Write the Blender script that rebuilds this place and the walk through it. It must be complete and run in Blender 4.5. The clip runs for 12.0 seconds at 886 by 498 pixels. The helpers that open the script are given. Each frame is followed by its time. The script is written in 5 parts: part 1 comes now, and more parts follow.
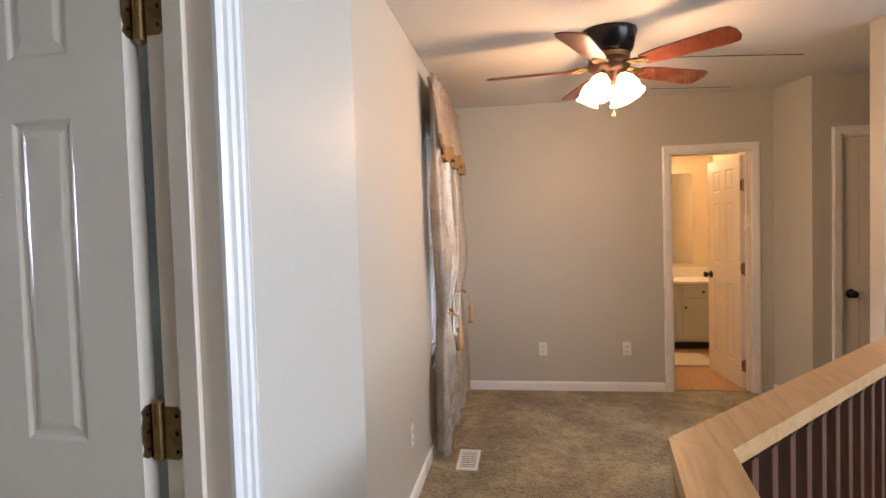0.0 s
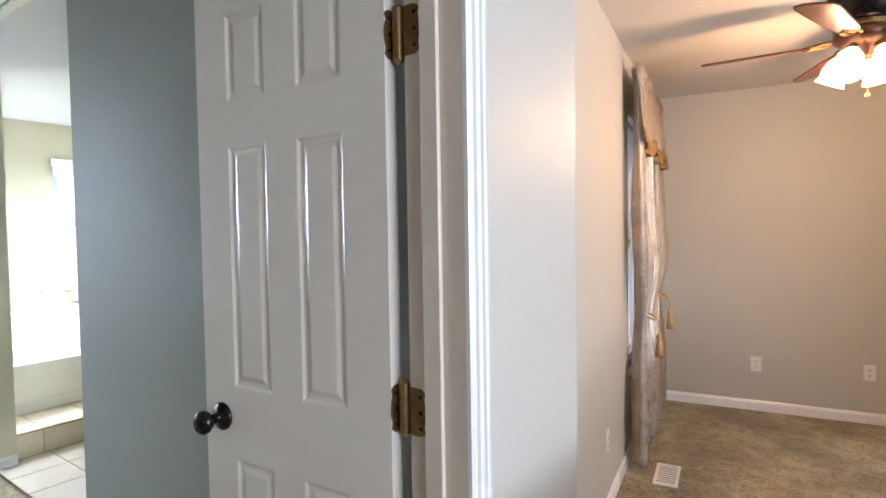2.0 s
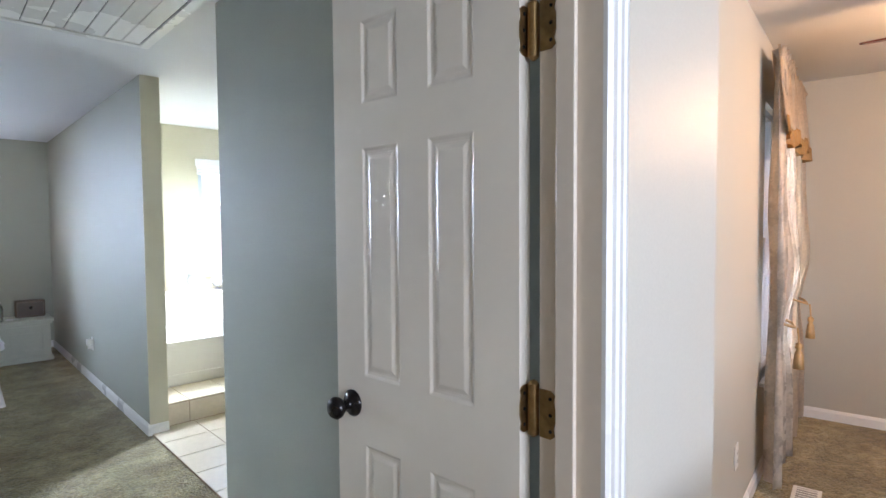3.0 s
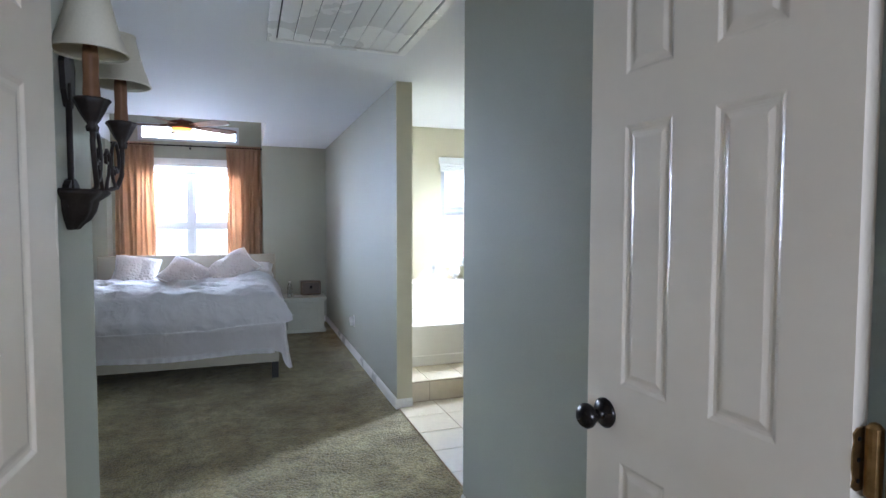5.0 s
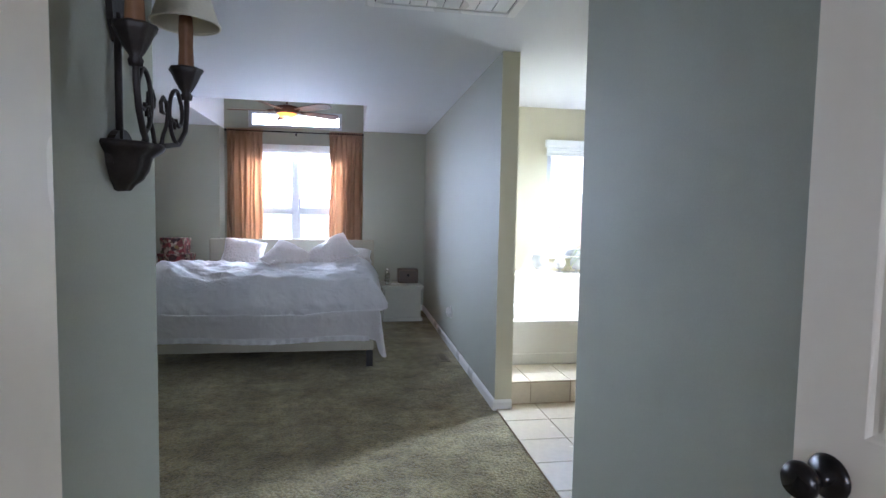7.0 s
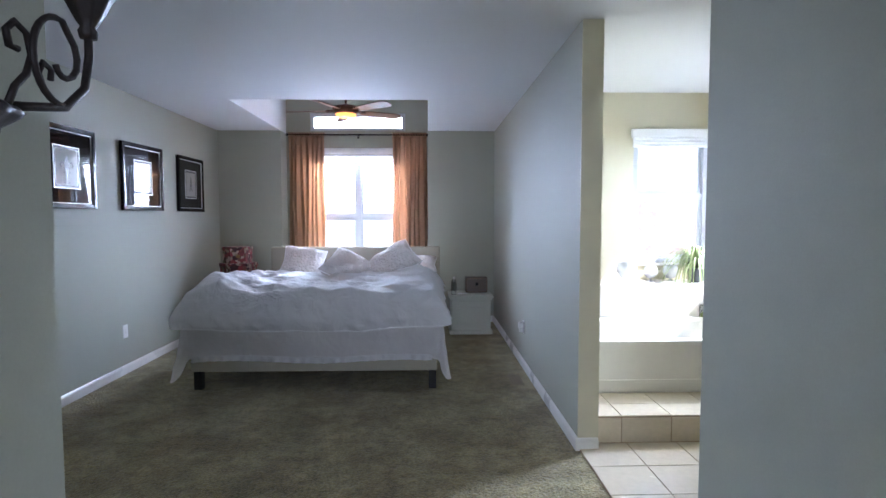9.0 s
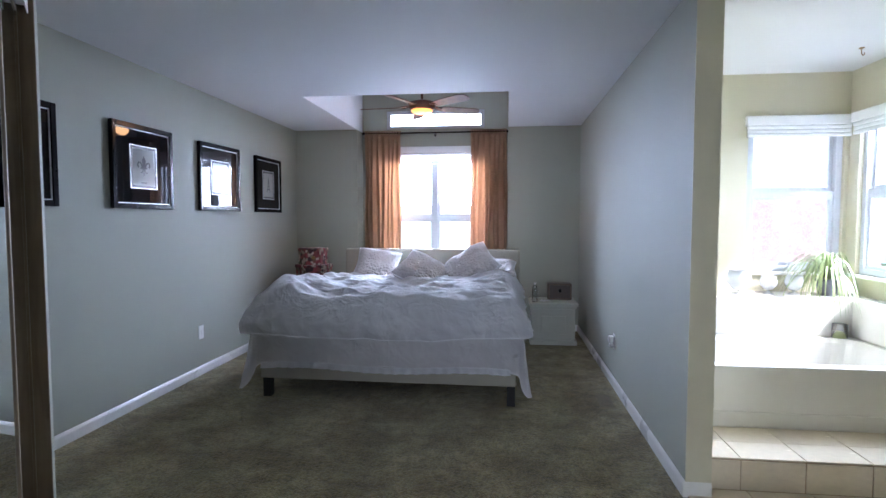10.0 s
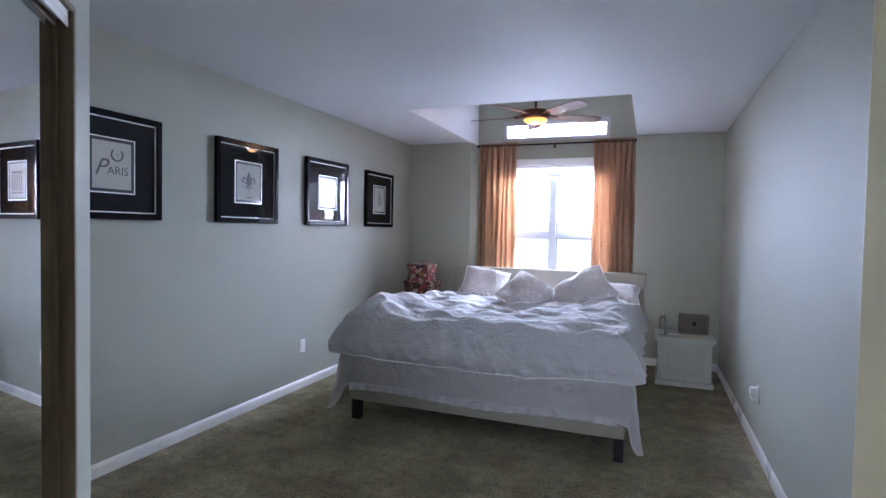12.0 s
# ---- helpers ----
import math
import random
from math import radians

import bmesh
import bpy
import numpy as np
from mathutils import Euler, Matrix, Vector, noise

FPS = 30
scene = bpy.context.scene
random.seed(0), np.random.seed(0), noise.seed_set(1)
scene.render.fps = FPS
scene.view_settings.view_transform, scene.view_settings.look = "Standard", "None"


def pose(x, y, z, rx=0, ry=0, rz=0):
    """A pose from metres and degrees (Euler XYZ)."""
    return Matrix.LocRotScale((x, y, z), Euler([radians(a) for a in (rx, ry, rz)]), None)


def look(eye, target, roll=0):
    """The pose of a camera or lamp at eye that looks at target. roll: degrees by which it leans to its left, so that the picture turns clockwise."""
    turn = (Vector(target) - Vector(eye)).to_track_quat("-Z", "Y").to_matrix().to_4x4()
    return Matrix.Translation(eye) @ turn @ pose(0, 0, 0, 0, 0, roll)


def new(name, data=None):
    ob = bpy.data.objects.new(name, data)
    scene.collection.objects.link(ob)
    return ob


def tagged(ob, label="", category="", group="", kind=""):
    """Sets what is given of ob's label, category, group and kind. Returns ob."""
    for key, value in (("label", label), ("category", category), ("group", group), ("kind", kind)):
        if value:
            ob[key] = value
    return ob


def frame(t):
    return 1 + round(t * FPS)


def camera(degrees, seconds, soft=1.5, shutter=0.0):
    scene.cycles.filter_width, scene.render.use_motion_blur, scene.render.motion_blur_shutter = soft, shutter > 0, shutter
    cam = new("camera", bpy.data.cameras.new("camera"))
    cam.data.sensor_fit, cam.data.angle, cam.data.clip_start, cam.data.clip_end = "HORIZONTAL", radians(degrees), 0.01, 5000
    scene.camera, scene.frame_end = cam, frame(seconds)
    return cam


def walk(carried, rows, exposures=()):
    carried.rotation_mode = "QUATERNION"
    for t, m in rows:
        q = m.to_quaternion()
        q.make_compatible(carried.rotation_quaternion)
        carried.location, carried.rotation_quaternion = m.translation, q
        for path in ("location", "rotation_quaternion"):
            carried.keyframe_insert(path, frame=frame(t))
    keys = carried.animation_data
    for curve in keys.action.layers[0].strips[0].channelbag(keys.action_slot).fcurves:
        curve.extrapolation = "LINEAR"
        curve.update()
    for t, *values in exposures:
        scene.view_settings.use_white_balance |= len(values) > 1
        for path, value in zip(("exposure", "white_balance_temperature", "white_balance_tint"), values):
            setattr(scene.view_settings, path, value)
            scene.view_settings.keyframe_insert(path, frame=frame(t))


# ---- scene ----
cam = camera(78.7, 12.0)
PATH = [
    (0, (0.212, -0.168, 1.423), (2.127, 0.404, 1.351), -1.7),
    (0.5, (0.193, -0.161, 1.428), (2.057, 0.561, 1.359), -1.6),
    (1, (0.185, -0.137, 1.435), (1.985, 0.732, 1.367), -1.4),
    (1.5, (0.17, -0.119, 1.435), (1.89, 0.901, 1.365), -1.0),
    (2, (0.158, -0.092, 1.435), (1.784, 1.07, 1.363), -0.9),
    (2.5, (0.139, -0.082, 1.443), (1.647, 1.229, 1.364), -0.6),
    (3, (0.128, -0.05, 1.443), (1.503, 1.399, 1.356), -0.4),
    (3.5, (0.122, -0.004, 1.447), (1.335, 1.583, 1.346), -0.4),
    (5.3, (0.138, 0.135, 1.423), (0.719, 2.046, 1.322), 0.4),
    (5.5, (0.133, 0.203, 1.428), (0.655, 2.13, 1.322), 0.6),
    (6, (0.148, 0.269, 1.412), (0.552, 2.224, 1.295), 0.8),
    (6.5, (0.173, 0.334, 1.388), (0.532, 2.297, 1.262), 1.0),
    (8.5, (0.281, 0.786, 1.358), (0.442, 2.775, 1.23), 0.2),
    (9, (0.307, 0.958, 1.364), (0.368, 2.954, 1.248), -0.1),
    (9.5, (0.327, 1.138, 1.358), (0.251, 3.133, 1.246), -0.1),
    (10, (0.303, 1.326, 1.362), (0.074, 3.31, 1.251), 0.0),
    (10.5, (0.302, 1.465, 1.36), (-0.073, 3.427, 1.264), 0.2),
    (11, (0.347, 1.6, 1.365), (-0.154, 3.535, 1.29), 0.2),
    (11.5, (0.425, 1.691, 1.393), (-0.192, 3.593, 1.327), 0.7),
    (12, (0.495, 1.754, 1.405), (-0.22, 3.621, 1.338), 1.1),
]

EXPOSURES = [(0, 2.1, 6000, 17), (1.5, 2.28, 5900, 17), (2.7, 2.38, 5850, 17), (3.5, 2.35, 5800, 17), (5.3, 2.02, 5720, 18), (8.5, 1.98, 5650, 21), (10, 1.83, 5570, 22), (12, 1.96, 5600, 24)]
walk(cam, [(t, look(eye, target, roll)) for t, eye, target, roll in PATH], EXPOSURES)

# ---- world, sun, daylight ----
world = bpy.data.worlds.new("sky_world")
scene.world = world
world.use_nodes = True
wn = world.node_tree.nodes
sky = wn.new("ShaderNodeTexSky")
sky.sky_type = "NISHITA"
sky.sun_disc = False
SUN_FROM = Vector((0.72, -0.50, 0.80)).normalized()
sky.sun_elevation = math.asin(SUN_FROM.z)
sky.sun_rotation = math.atan2(SUN_FROM.x, SUN_FROM.y)
world.node_tree.links.new(sky.outputs["Color"], wn["Background"].inputs["Color"])
wn["Background"].inputs["Strength"].default_value = 0.15
sun = new("sun", bpy.data.lights.new("sun", "SUN"))
sun.data.energy, sun.data.angle, sun.data.color = 2.8, radians(0.5), (1.0, 0.95, 0.86)
sun.matrix_world = look(SUN_FROM * 20, (0, 0, 0))


def area_light(name, eye, target, w, h, watts, color):
    ob = new(name, bpy.data.lights.new(name, "AREA"))
    ob.data.shape, ob.data.size, ob.data.size_y, ob.data.energy, ob.data.color = "RECTANGLE", w, h, watts, color
    ob.matrix_world = look(eye, target)
    return ob


# the sky's light in the openings
area_light("bedroom_window_light", (-0.65, 9.55, 2.30), (-1.5, 5.5, 1.2), 2.4, 1.5, 290, (0.74, 0.86, 1.0))
area_light("bath_window_light", (2.52, 6.65, 2.75), (2.3, 4.6, 0.4), 0.9, 0.8, 10, (0.78, 0.90, 1.0))
area_light("bath_side_window_light", (3.90, 5.45, 1.98), (1.0, 3.6, 0.0), 0.75, 0.9, 88, (0.78, 0.90, 1.0))
# added fill from the unseen stairwell, for hall wall, doorway floor and bed front
stair_fill = area_light("stair_fill_lamp", (0.45, -4.6, 1.75), (0.5, 0.4, 1.25), 3.4, 1.4, 32, (0.84, 0.92, 1.0))
stair_fill.data.spread = radians(125)


def point_light(name, place, watts, radius, color):
    ob = new(name, bpy.data.lights.new(name, "POINT"))
    ob.data.energy, ob.data.shadow_soft_size, ob.data.color = watts, radius, color
    ob.location = place
    return ob


WARM = (1.0, 0.55, 0.25)
FAN_WATTS = 5.0


# ---- materials ----
def principled(name, color, rough=0.5, metal=0.0, spec=0.5):
    m = bpy.data.materials.new(name)
    m.use_nodes = True
    b = m.node_tree.nodes["Principled BSDF"]
    b.inputs["Base Color"].default_value = (*color, 1)
    b.inputs["Roughness"].default_value = rough
    b.inputs["Metallic"].default_value = metal
    b.inputs["Specular IOR Level"].default_value = spec
    return m, m.node_tree.nodes, m.node_tree.links, b


def surface(name, color, rough=0.5, metal=0.0, spec=0.5, coarse=1.2, fine=60.0, vary=0.08, bump=0.15, dist=0.002, stretch=(1, 1, 1), island=0.0, roughvary=0.1):
    """Colour varied at two scales, with a fine relief."""
    m, n, l, b = principled(name, color, rough, metal, spec)
    tc = n.new("ShaderNodeTexCoord")
    mp = n.new("ShaderNodeMapping")
    mp.inputs["Scale"].default_value = stretch
    l.new(tc.outputs["Object"], mp.inputs["Vector"])
    big, small = n.new("ShaderNodeTexNoise"), n.new("ShaderNodeTexNoise")
    for t, sc, dt in ((big, coarse, 4), (small, fine, 6)):
        t.inputs["Scale"].default_value = sc
        t.inputs["Detail"].default_value = dt
        l.new(mp.outputs["Vector"], t.inputs["Vector"])
    add = n.new("ShaderNodeMath")
    add.operation = "ADD"
    l.new(big.outputs["Fac"], add.inputs[0])
    l.new(small.outputs["Fac"], add.inputs[1])
    src = add.outputs[0]
    if island:
        info = n.new("ShaderNodeObjectInfo")
        mul = n.new("ShaderNodeMath")
        mul.operation = "MULTIPLY_ADD"
        mul.inputs[1].default_value = island
        l.new(info.outputs["Random"], mul.inputs[0])
        l.new(src, mul.inputs[2])
        src = mul.outputs[0]
    ramp = n.new("ShaderNodeMapRange")
    ramp.inputs["From Min"].default_value, ramp.inputs["From Max"].default_value = 0.6, 1.4
    ramp.inputs["To Min"].default_value, ramp.inputs["To Max"].default_value = 1 - vary, 1 + vary
    l.new(src, ramp.inputs["Value"])
    mix = n.new("ShaderNodeVectorMath")
    mix.operation = "SCALE"
    mix.inputs[0].default_value = color
    l.new(ramp.outputs[0], mix.inputs["Scale"])
    l.new(mix.outputs[0], b.inputs["Base Color"])
    rr = n.new("ShaderNodeMapRange")
    rr.inputs["To Min"].default_value, rr.inputs["To Max"].default_value = max(rough - roughvary, 0.02), min(rough + roughvary, 1)
    l.new(big.outputs["Fac"], rr.inputs["Value"])
    l.new(rr.outputs[0], b.inputs["Roughness"])
    if bump:
        bp = n.new("ShaderNodeBump")
        bp.inputs["Strength"].default_value, bp.inputs["Distance"].default_value = bump, dist
        l.new(small.outputs["Fac"], bp.inputs["Height"])
        l.new(bp.outputs[0], b.inputs["Normal"])
    return m


def carpet_material(name, color, worn):
    m, n, l, b = principled(name, color, 1.0, 0, 0.05)
    tc = n.new("ShaderNodeTexCoord")
    tuft, tread, mott = n.new("ShaderNodeTexVoronoi"), n.new("ShaderNodeTexNoise"), n.new("ShaderNodeTexNoise")
    warp = n.new("ShaderNodeTexNoise")
    warp.inputs["Scale"].default_value, warp.inputs["Detail"].default_value = 55, 3
    shift = n.new("ShaderNodeMix")
    shift.data_type = "VECTOR"
    shift.inputs["Factor"].default_value = 0.03
    l.new(tc.outputs["Object"], warp.inputs["Vector"])
    l.new(tc.outputs["Object"], shift.inputs[4])
    l.new(warp.outputs["Color"], shift.inputs[5])
    tuft.inputs["Scale"].default_value = 68
    l.new(shift.outputs[1], tuft.inputs["Vector"])
    for t, sc, dt in ((tread, 2.7, 5), (mott, 12, 5)):
        t.inputs["Scale"].default_value, t.inputs["Detail"].default_value = sc, dt
        l.new(tc.outputs["Object"], t.inputs["Vector"])
    mix = n.new("ShaderNodeMix")
    mix.data_type = "RGBA"
    mix.inputs["A"].default_value, mix.inputs["B"].default_value = (*color, 1), (*worn, 1)
    r = n.new("ShaderNodeMapRange")
    r.inputs["From Min"].default_value, r.inputs["From Max"].default_value = 0.40, 0.63
    l.new(tread.outputs["Fac"], r.inputs["Value"])
    l.new(r.outputs[0], mix.inputs["Factor"])
    v = n.new("ShaderNodeMath")
    v.operation = "MULTIPLY_ADD"
    v.inputs[1].default_value = -0.7
    l.new(tuft.outputs["Distance"], v.inputs[0])
    l.new(mott.outputs["Fac"], v.inputs[2])
    r2 = n.new("ShaderNodeMapRange")
    r2.inputs["From Min"].default_value, r2.inputs["From Max"].default_value = -0.15, 0.55
    r2.inputs["To Min"].default_value, r2.inputs["To Max"].default_value = 0.48, 1.25
    l.new(v.outputs[0], r2.inputs["Value"])
    sc = n.new("ShaderNodeVectorMath")
    sc.operation = "SCALE"
    l.new(mix.outputs["Result"], sc.inputs[0])
    l.new(r2.outputs[0], sc.inputs["Scale"])
    l.new(sc.outputs[0], b.inputs["Base Color"])
    bp = n.new("ShaderNodeBump")
    bp.inputs["Strength"].default_value, bp.inputs["Distance"].default_value = 1.0, 0.016
    l.new(v.outputs[0], bp.inputs["Height"])
    l.new(bp.outputs[0], b.inputs["Normal"])
    b.inputs["Sheen Weight"].default_value = 0.3
    return m


def wood(name, color, dark, rough=0.4, scale=(1.5, 14, 14)):
    m, n, l, b = principled(name, color, rough)
    tc, mp, t = n.new("ShaderNodeTexCoord"), n.new("ShaderNodeMapping"), n.new("ShaderNodeTexNoise")
    mp.inputs["Scale"].default_value = scale
    t.inputs["Scale"].default_value, t.inputs["Detail"].default_value, t.inputs["Distortion"].default_value = 3.0, 8, 0.8
    l.new(tc.outputs["Object"], mp.inputs["Vector"])
    l.new(mp.outputs[0], t.inputs["Vector"])
    mix = n.new("ShaderNodeMix")
    mix.data_type = "RGBA"
    mix.inputs["A"].default_value, mix.inputs["B"].default_value = (*dark, 1), (*color, 1)
    r = n.new("ShaderNodeMapRange")
    r.inputs["From Min"].default_value, r.inputs["From Max"].default_value = 0.3, 0.6
    l.new(t.outputs["Fac"], r.inputs["Value"])
    l.new(r.outputs[0], mix.inputs["Factor"])
    l.new(mix.outputs["Result"], b.inputs["Base Color"])
    bp = n.new("ShaderNodeBump")
    bp.inputs["Strength"].default_value, bp.inputs["Distance"].default_value = 0.2, 0.001
    l.new(t.outputs["Fac"], bp.inputs["Height"])
    l.new(bp.outputs[0], b.inputs["Normal"])
    return m


def glow(name, color, strength):
    m, n, l, b = principled(name, color, 0.4)
    b.inputs["Emission Color"].default_value = (*color, 1)
    b.inputs["Emission Strength"].default_value = strength
    return m


def glass_material(name, rough=0.02, tint=(1, 1, 1)):
    m, n, l, b = principled(name, tint, rough)
    b.inputs["Transmission Weight"].default_value = 1.0
    b.inputs["IOR"].default_value = 1.45
    return m


SAGE = surface("sage_wall_paint", (0.372, 0.377, 0.308), 0.66, spec=0.22, coarse=0.8, fine=170, vary=0.04, bump=0.12)
GREIGE = surface("greige_wall_paint", (0.50, 0.483, 0.415), 0.48, spec=0.4, coarse=0.8, fine=170, vary=0.04, bump=0.12)
BATH_PAINT = surface("pale_yellow_green_paint", (0.57, 0.53, 0.385), 0.5, coarse=0.8, fine=170, vary=0.04, bump=0.12)
WARM_PAINT = surface("warm_bath_paint", (0.68, 0.58, 0.40), 0.5, coarse=0.8, fine=170, vary=0.04)
CEILING = surface("white_ceiling_paint", (0.70, 0.70, 0.70), 0.75, coarse=0.7, fine=120, vary=0.03, bump=0.2)
TRIM = surface("white_trim_paint", (0.80, 0.79, 0.76), 0.28, spec=0.5, coarse=2.0, fine=40, vary=0.03, bump=0.04)
JAMB_PAINT = surface("cream_jamb_paint", (0.71, 0.61, 0.49), 0.35, spec=0.5, coarse=1.2, fine=45, vary=0.035, bump=0.04)
DOOR_PAINT = surface("white_door_paint", (0.77, 0.70, 0.59), 0.27, spec=0.5, coarse=0.9, fine=45, vary=0.012, bump=0.03, roughvary=0.02)
CARPET = carpet_material("green_beige_carpet", (0.455, 0.385, 0.205), (0.275, 0.223, 0.108))
TILE = surface("cream_floor_tile", (0.68, 0.59, 0.45), 0.25, coarse=4, fine=30, vary=0.07, bump=0.05, island=0.3)
GROUT = surface("brown_grout", (0.36, 0.25, 0.16), 0.9, fine=90, bump=0.3)
OAK = wood("oak_rail", (0.52, 0.32, 0.15), (0.40, 0.22, 0.09), 0.32)
DARK_WOOD = wood("dark_baluster_wood", (0.13, 0.055, 0.03), (0.07, 0.03, 0.018), 0.4, (14, 14, 1.5))
CHERRY = wood("cherry_blade", (0.16, 0.04, 0.02), (0.09, 0.022, 0.012), 0.25)
BROWN_BLADE = wood("brown_blade", (0.22, 0.12, 0.07), (0.13, 0.07, 0.04), 0.6)
BRASS = surface("aged_brass", (0.30, 0.19, 0.08), 0.42, metal=1.0, coarse=20, fine=90, vary=0.35, bump=0.1)
BLACK_METAL = surface("black_bronze", (0.018, 0.015, 0.014), 0.28, metal=0.6, coarse=10, fine=60, vary=0.2, bump=0.05)
IRON = surface("dark_wrought_iron", (0.022, 0.016, 0.013), 0.55, metal=0.3, coarse=14, fine=120, vary=0.3, bump=0.4)
BRONZE = surface("bronze_fan_body", (0.11, 0.05, 0.028), 0.35, metal=0.7, coarse=8, fine=60, vary=0.2, bump=0.05)
WAX = surface("brown_candle_sleeve", (0.17, 0.08, 0.035), 0.6, coarse=8, fine=40, vary=0.25, bump=0.2)
SHADE = surface("cream_lamp_shade", (0.62, 0.58, 0.46), 0.85, coarse=5, fine=200, vary=0.06, bump=0.2)
def cloth(name, color, crumple, sequins=0.0):
    """Woven cotton: soft crumples at two sizes over a fine weave."""
    m, n, l, b = principled(name, color, 0.92, 0, 0.15)
    b.inputs["Sheen Weight"].default_value = 0.25
    tc, warp = n.new("ShaderNodeTexCoord"), n.new("ShaderNodeTexNoise")
    warp.inputs["Scale"].default_value, warp.inputs["Detail"].default_value = 3.0, 2
    l.new(tc.outputs["Object"], warp.inputs["Vector"])
    shift = n.new("ShaderNodeMix")
    shift.data_type = "VECTOR"
    shift.inputs["Factor"].default_value = 0.22
    l.new(tc.outputs["Object"], shift.inputs[4])
    l.new(warp.outputs["Color"], shift.inputs[5])
    height = None
    for scale, gain in ((7.0, 1.0), (17.0, 0.45), (260.0, 0.03)):
        t = n.new("ShaderNodeTexNoise")
        t.inputs["Scale"].default_value, t.inputs["Detail"].default_value = scale, 2
        l.new(shift.outputs[1], t.inputs["Vector"])
        fold = n.new("ShaderNodeMath")
        fold.operation = "PINGPONG"
        fold.inputs[1].default_value = 0.5
        l.new(t.outputs["Fac"], fold.inputs[0])
        add = n.new("ShaderNodeMath")
        add.operation = "MULTIPLY_ADD"
        add.inputs[1].default_value = gain
        l.new(fold.outputs[0], add.inputs[0])
        if height is not None:
            l.new(height, add.inputs[2])
        height = add.outputs[0]
    if sequins:
        v = n.new("ShaderNodeTexVoronoi")
        v.inputs["Scale"].default_value = 42
        l.new(tc.outputs["Object"], v.inputs["Vector"])
        add = n.new("ShaderNodeMath")
        add.operation = "MULTIPLY_ADD"
        add.inputs[1].default_value = -sequins
        l.new(v.outputs["Distance"], add.inputs[0])
        l.new(height, add.inputs[2])
        height = add.outputs[0]
    r = n.new("ShaderNodeMapRange")
    r.inputs["To Min"].default_value, r.inputs["To Max"].default_value = 0.95, 1.03
    l.new(warp.outputs["Fac"], r.inputs["Value"])
    sc = n.new("ShaderNodeVectorMath")
    sc.operation = "SCALE"
    sc.inputs[0].default_value = color
    l.new(r.outputs[0], sc.inputs["Scale"])
    l.new(sc.outputs[0], b.inputs["Base Color"])
    bp = n.new("ShaderNodeBump")
    bp.inputs["Strength"].default_value, bp.inputs["Distance"].default_value = 0.8, crumple
    l.new(height, bp.inputs["Height"])
    l.new(bp.outputs[0], b.inputs["Normal"])
    return m


LINEN = cloth("white_bed_linen", (0.92, 0.905, 0.90), 0.03)
SHEET = cloth("off_white_coverlet", (0.90, 0.87, 0.85), 0.022)
PILLOW = cloth("cream_sequin_pillow", (0.70, 0.65, 0.62), 0.03, 0.5)
UPHOLSTERY = surface("beige_upholstery", (0.37, 0.34, 0.265), 0.9, coarse=4, fine=260, vary=0.06, bump=0.4)
BLACK_WOOD = surface("black_wood", (0.012, 0.011, 0.010), 0.35, coarse=6, fine=40, vary=0.3, bump=0.1)
CREAM_PAINT = surface("cream_furniture_paint", (0.58, 0.58, 0.48), 0.4, coarse=3, fine=40, vary=0.05, bump=0.06)
GOLD_FABRIC = surface("copper_curtain_fabric", (0.42, 0.265, 0.165), 0.6, spec=0.4, coarse=3, fine=220, vary=0.14, bump=0.3, stretch=(6, 6, 0.5))
SATIN = surface("silver_beige_satin", (0.60, 0.50, 0.38), 0.32, spec=0.6, coarse=9, fine=60, vary=0.22, bump=0.25)
SATIN_GOLD = surface("gold_trim_satin", (0.48, 0.30, 0.12), 0.4, spec=0.6, coarse=12, fine=80, vary=0.2, bump=0.3)
SATIN_GREY = surface("silver_satin", (0.62, 0.56, 0.48), 0.28, spec=0.6, coarse=9, fine=60, vary=0.22, bump=0.25)
PLASTIC = surface("white_plastic", (0.76, 0.75, 0.71), 0.35, coarse=4, fine=50, vary=0.02, bump=0.0)
SLOT = surface("dark_slot", (0.02, 0.02, 0.02), 0.8, bump=0)
PORCELAIN = surface("white_acrylic", (0.74, 0.71, 0.65), 0.18, coarse=2, fine=20, vary=0.02, bump=0.0)
BLIND = surface("white_blind_fabric", (0.78, 0.78, 0.76), 0.8, coarse=4, fine=120, vary=0.04, bump=0.2)
# white vinyl; its backlit grey-blue shade is put into the base colour
VINYL = surface("backlit_toned_vinyl", (0.52, 0.54, 0.58), 0.35, coarse=4, fine=50, vary=0.02, bump=0)
GLASS = glass_material("clear_glass")
# grey tint added to dim the daylight seen through rail-less windows
DIMMING_GLASS = glass_material("light_cutting_glass", 0.02, (0.50, 0.53, 0.55))
FROST = glass_material("frosted_bottle", 0.08, (0.85, 0.92, 0.95))
FRAME_BLACK = surface("black_picture_frame", (0.006, 0.006, 0.007), 0.16, spec=0.12, coarse=6, fine=40, vary=0.3, bump=0.02, roughvary=0.04)
PALE_GLASS, _n, _l, _b = principled("pale_frosted_glass", (0.80, 0.82, 0.82), 0.15)
_b.inputs["Transmission Weight"].default_value = 0.45
MIRROR, *_ = principled("mirror_silver", (0.86, 0.88, 0.88), 0.01, 1.0)
PICTURE_GLASS, *_ = principled("black_mat", (0.012, 0.012, 0.015), 0.02, 0, 0.35)
PICTURE_PAPER, *_ = principled("grey_print_paper", (0.42, 0.41, 0.37), 0.08, 0, 0.6)
SILVER_LINE, *_ = principled("silver_fillet", (0.80, 0.79, 0.76), 0.4, 0.2)
INK, *_ = principled("grey_ink", (0.12, 0.12, 0.115), 0.15)
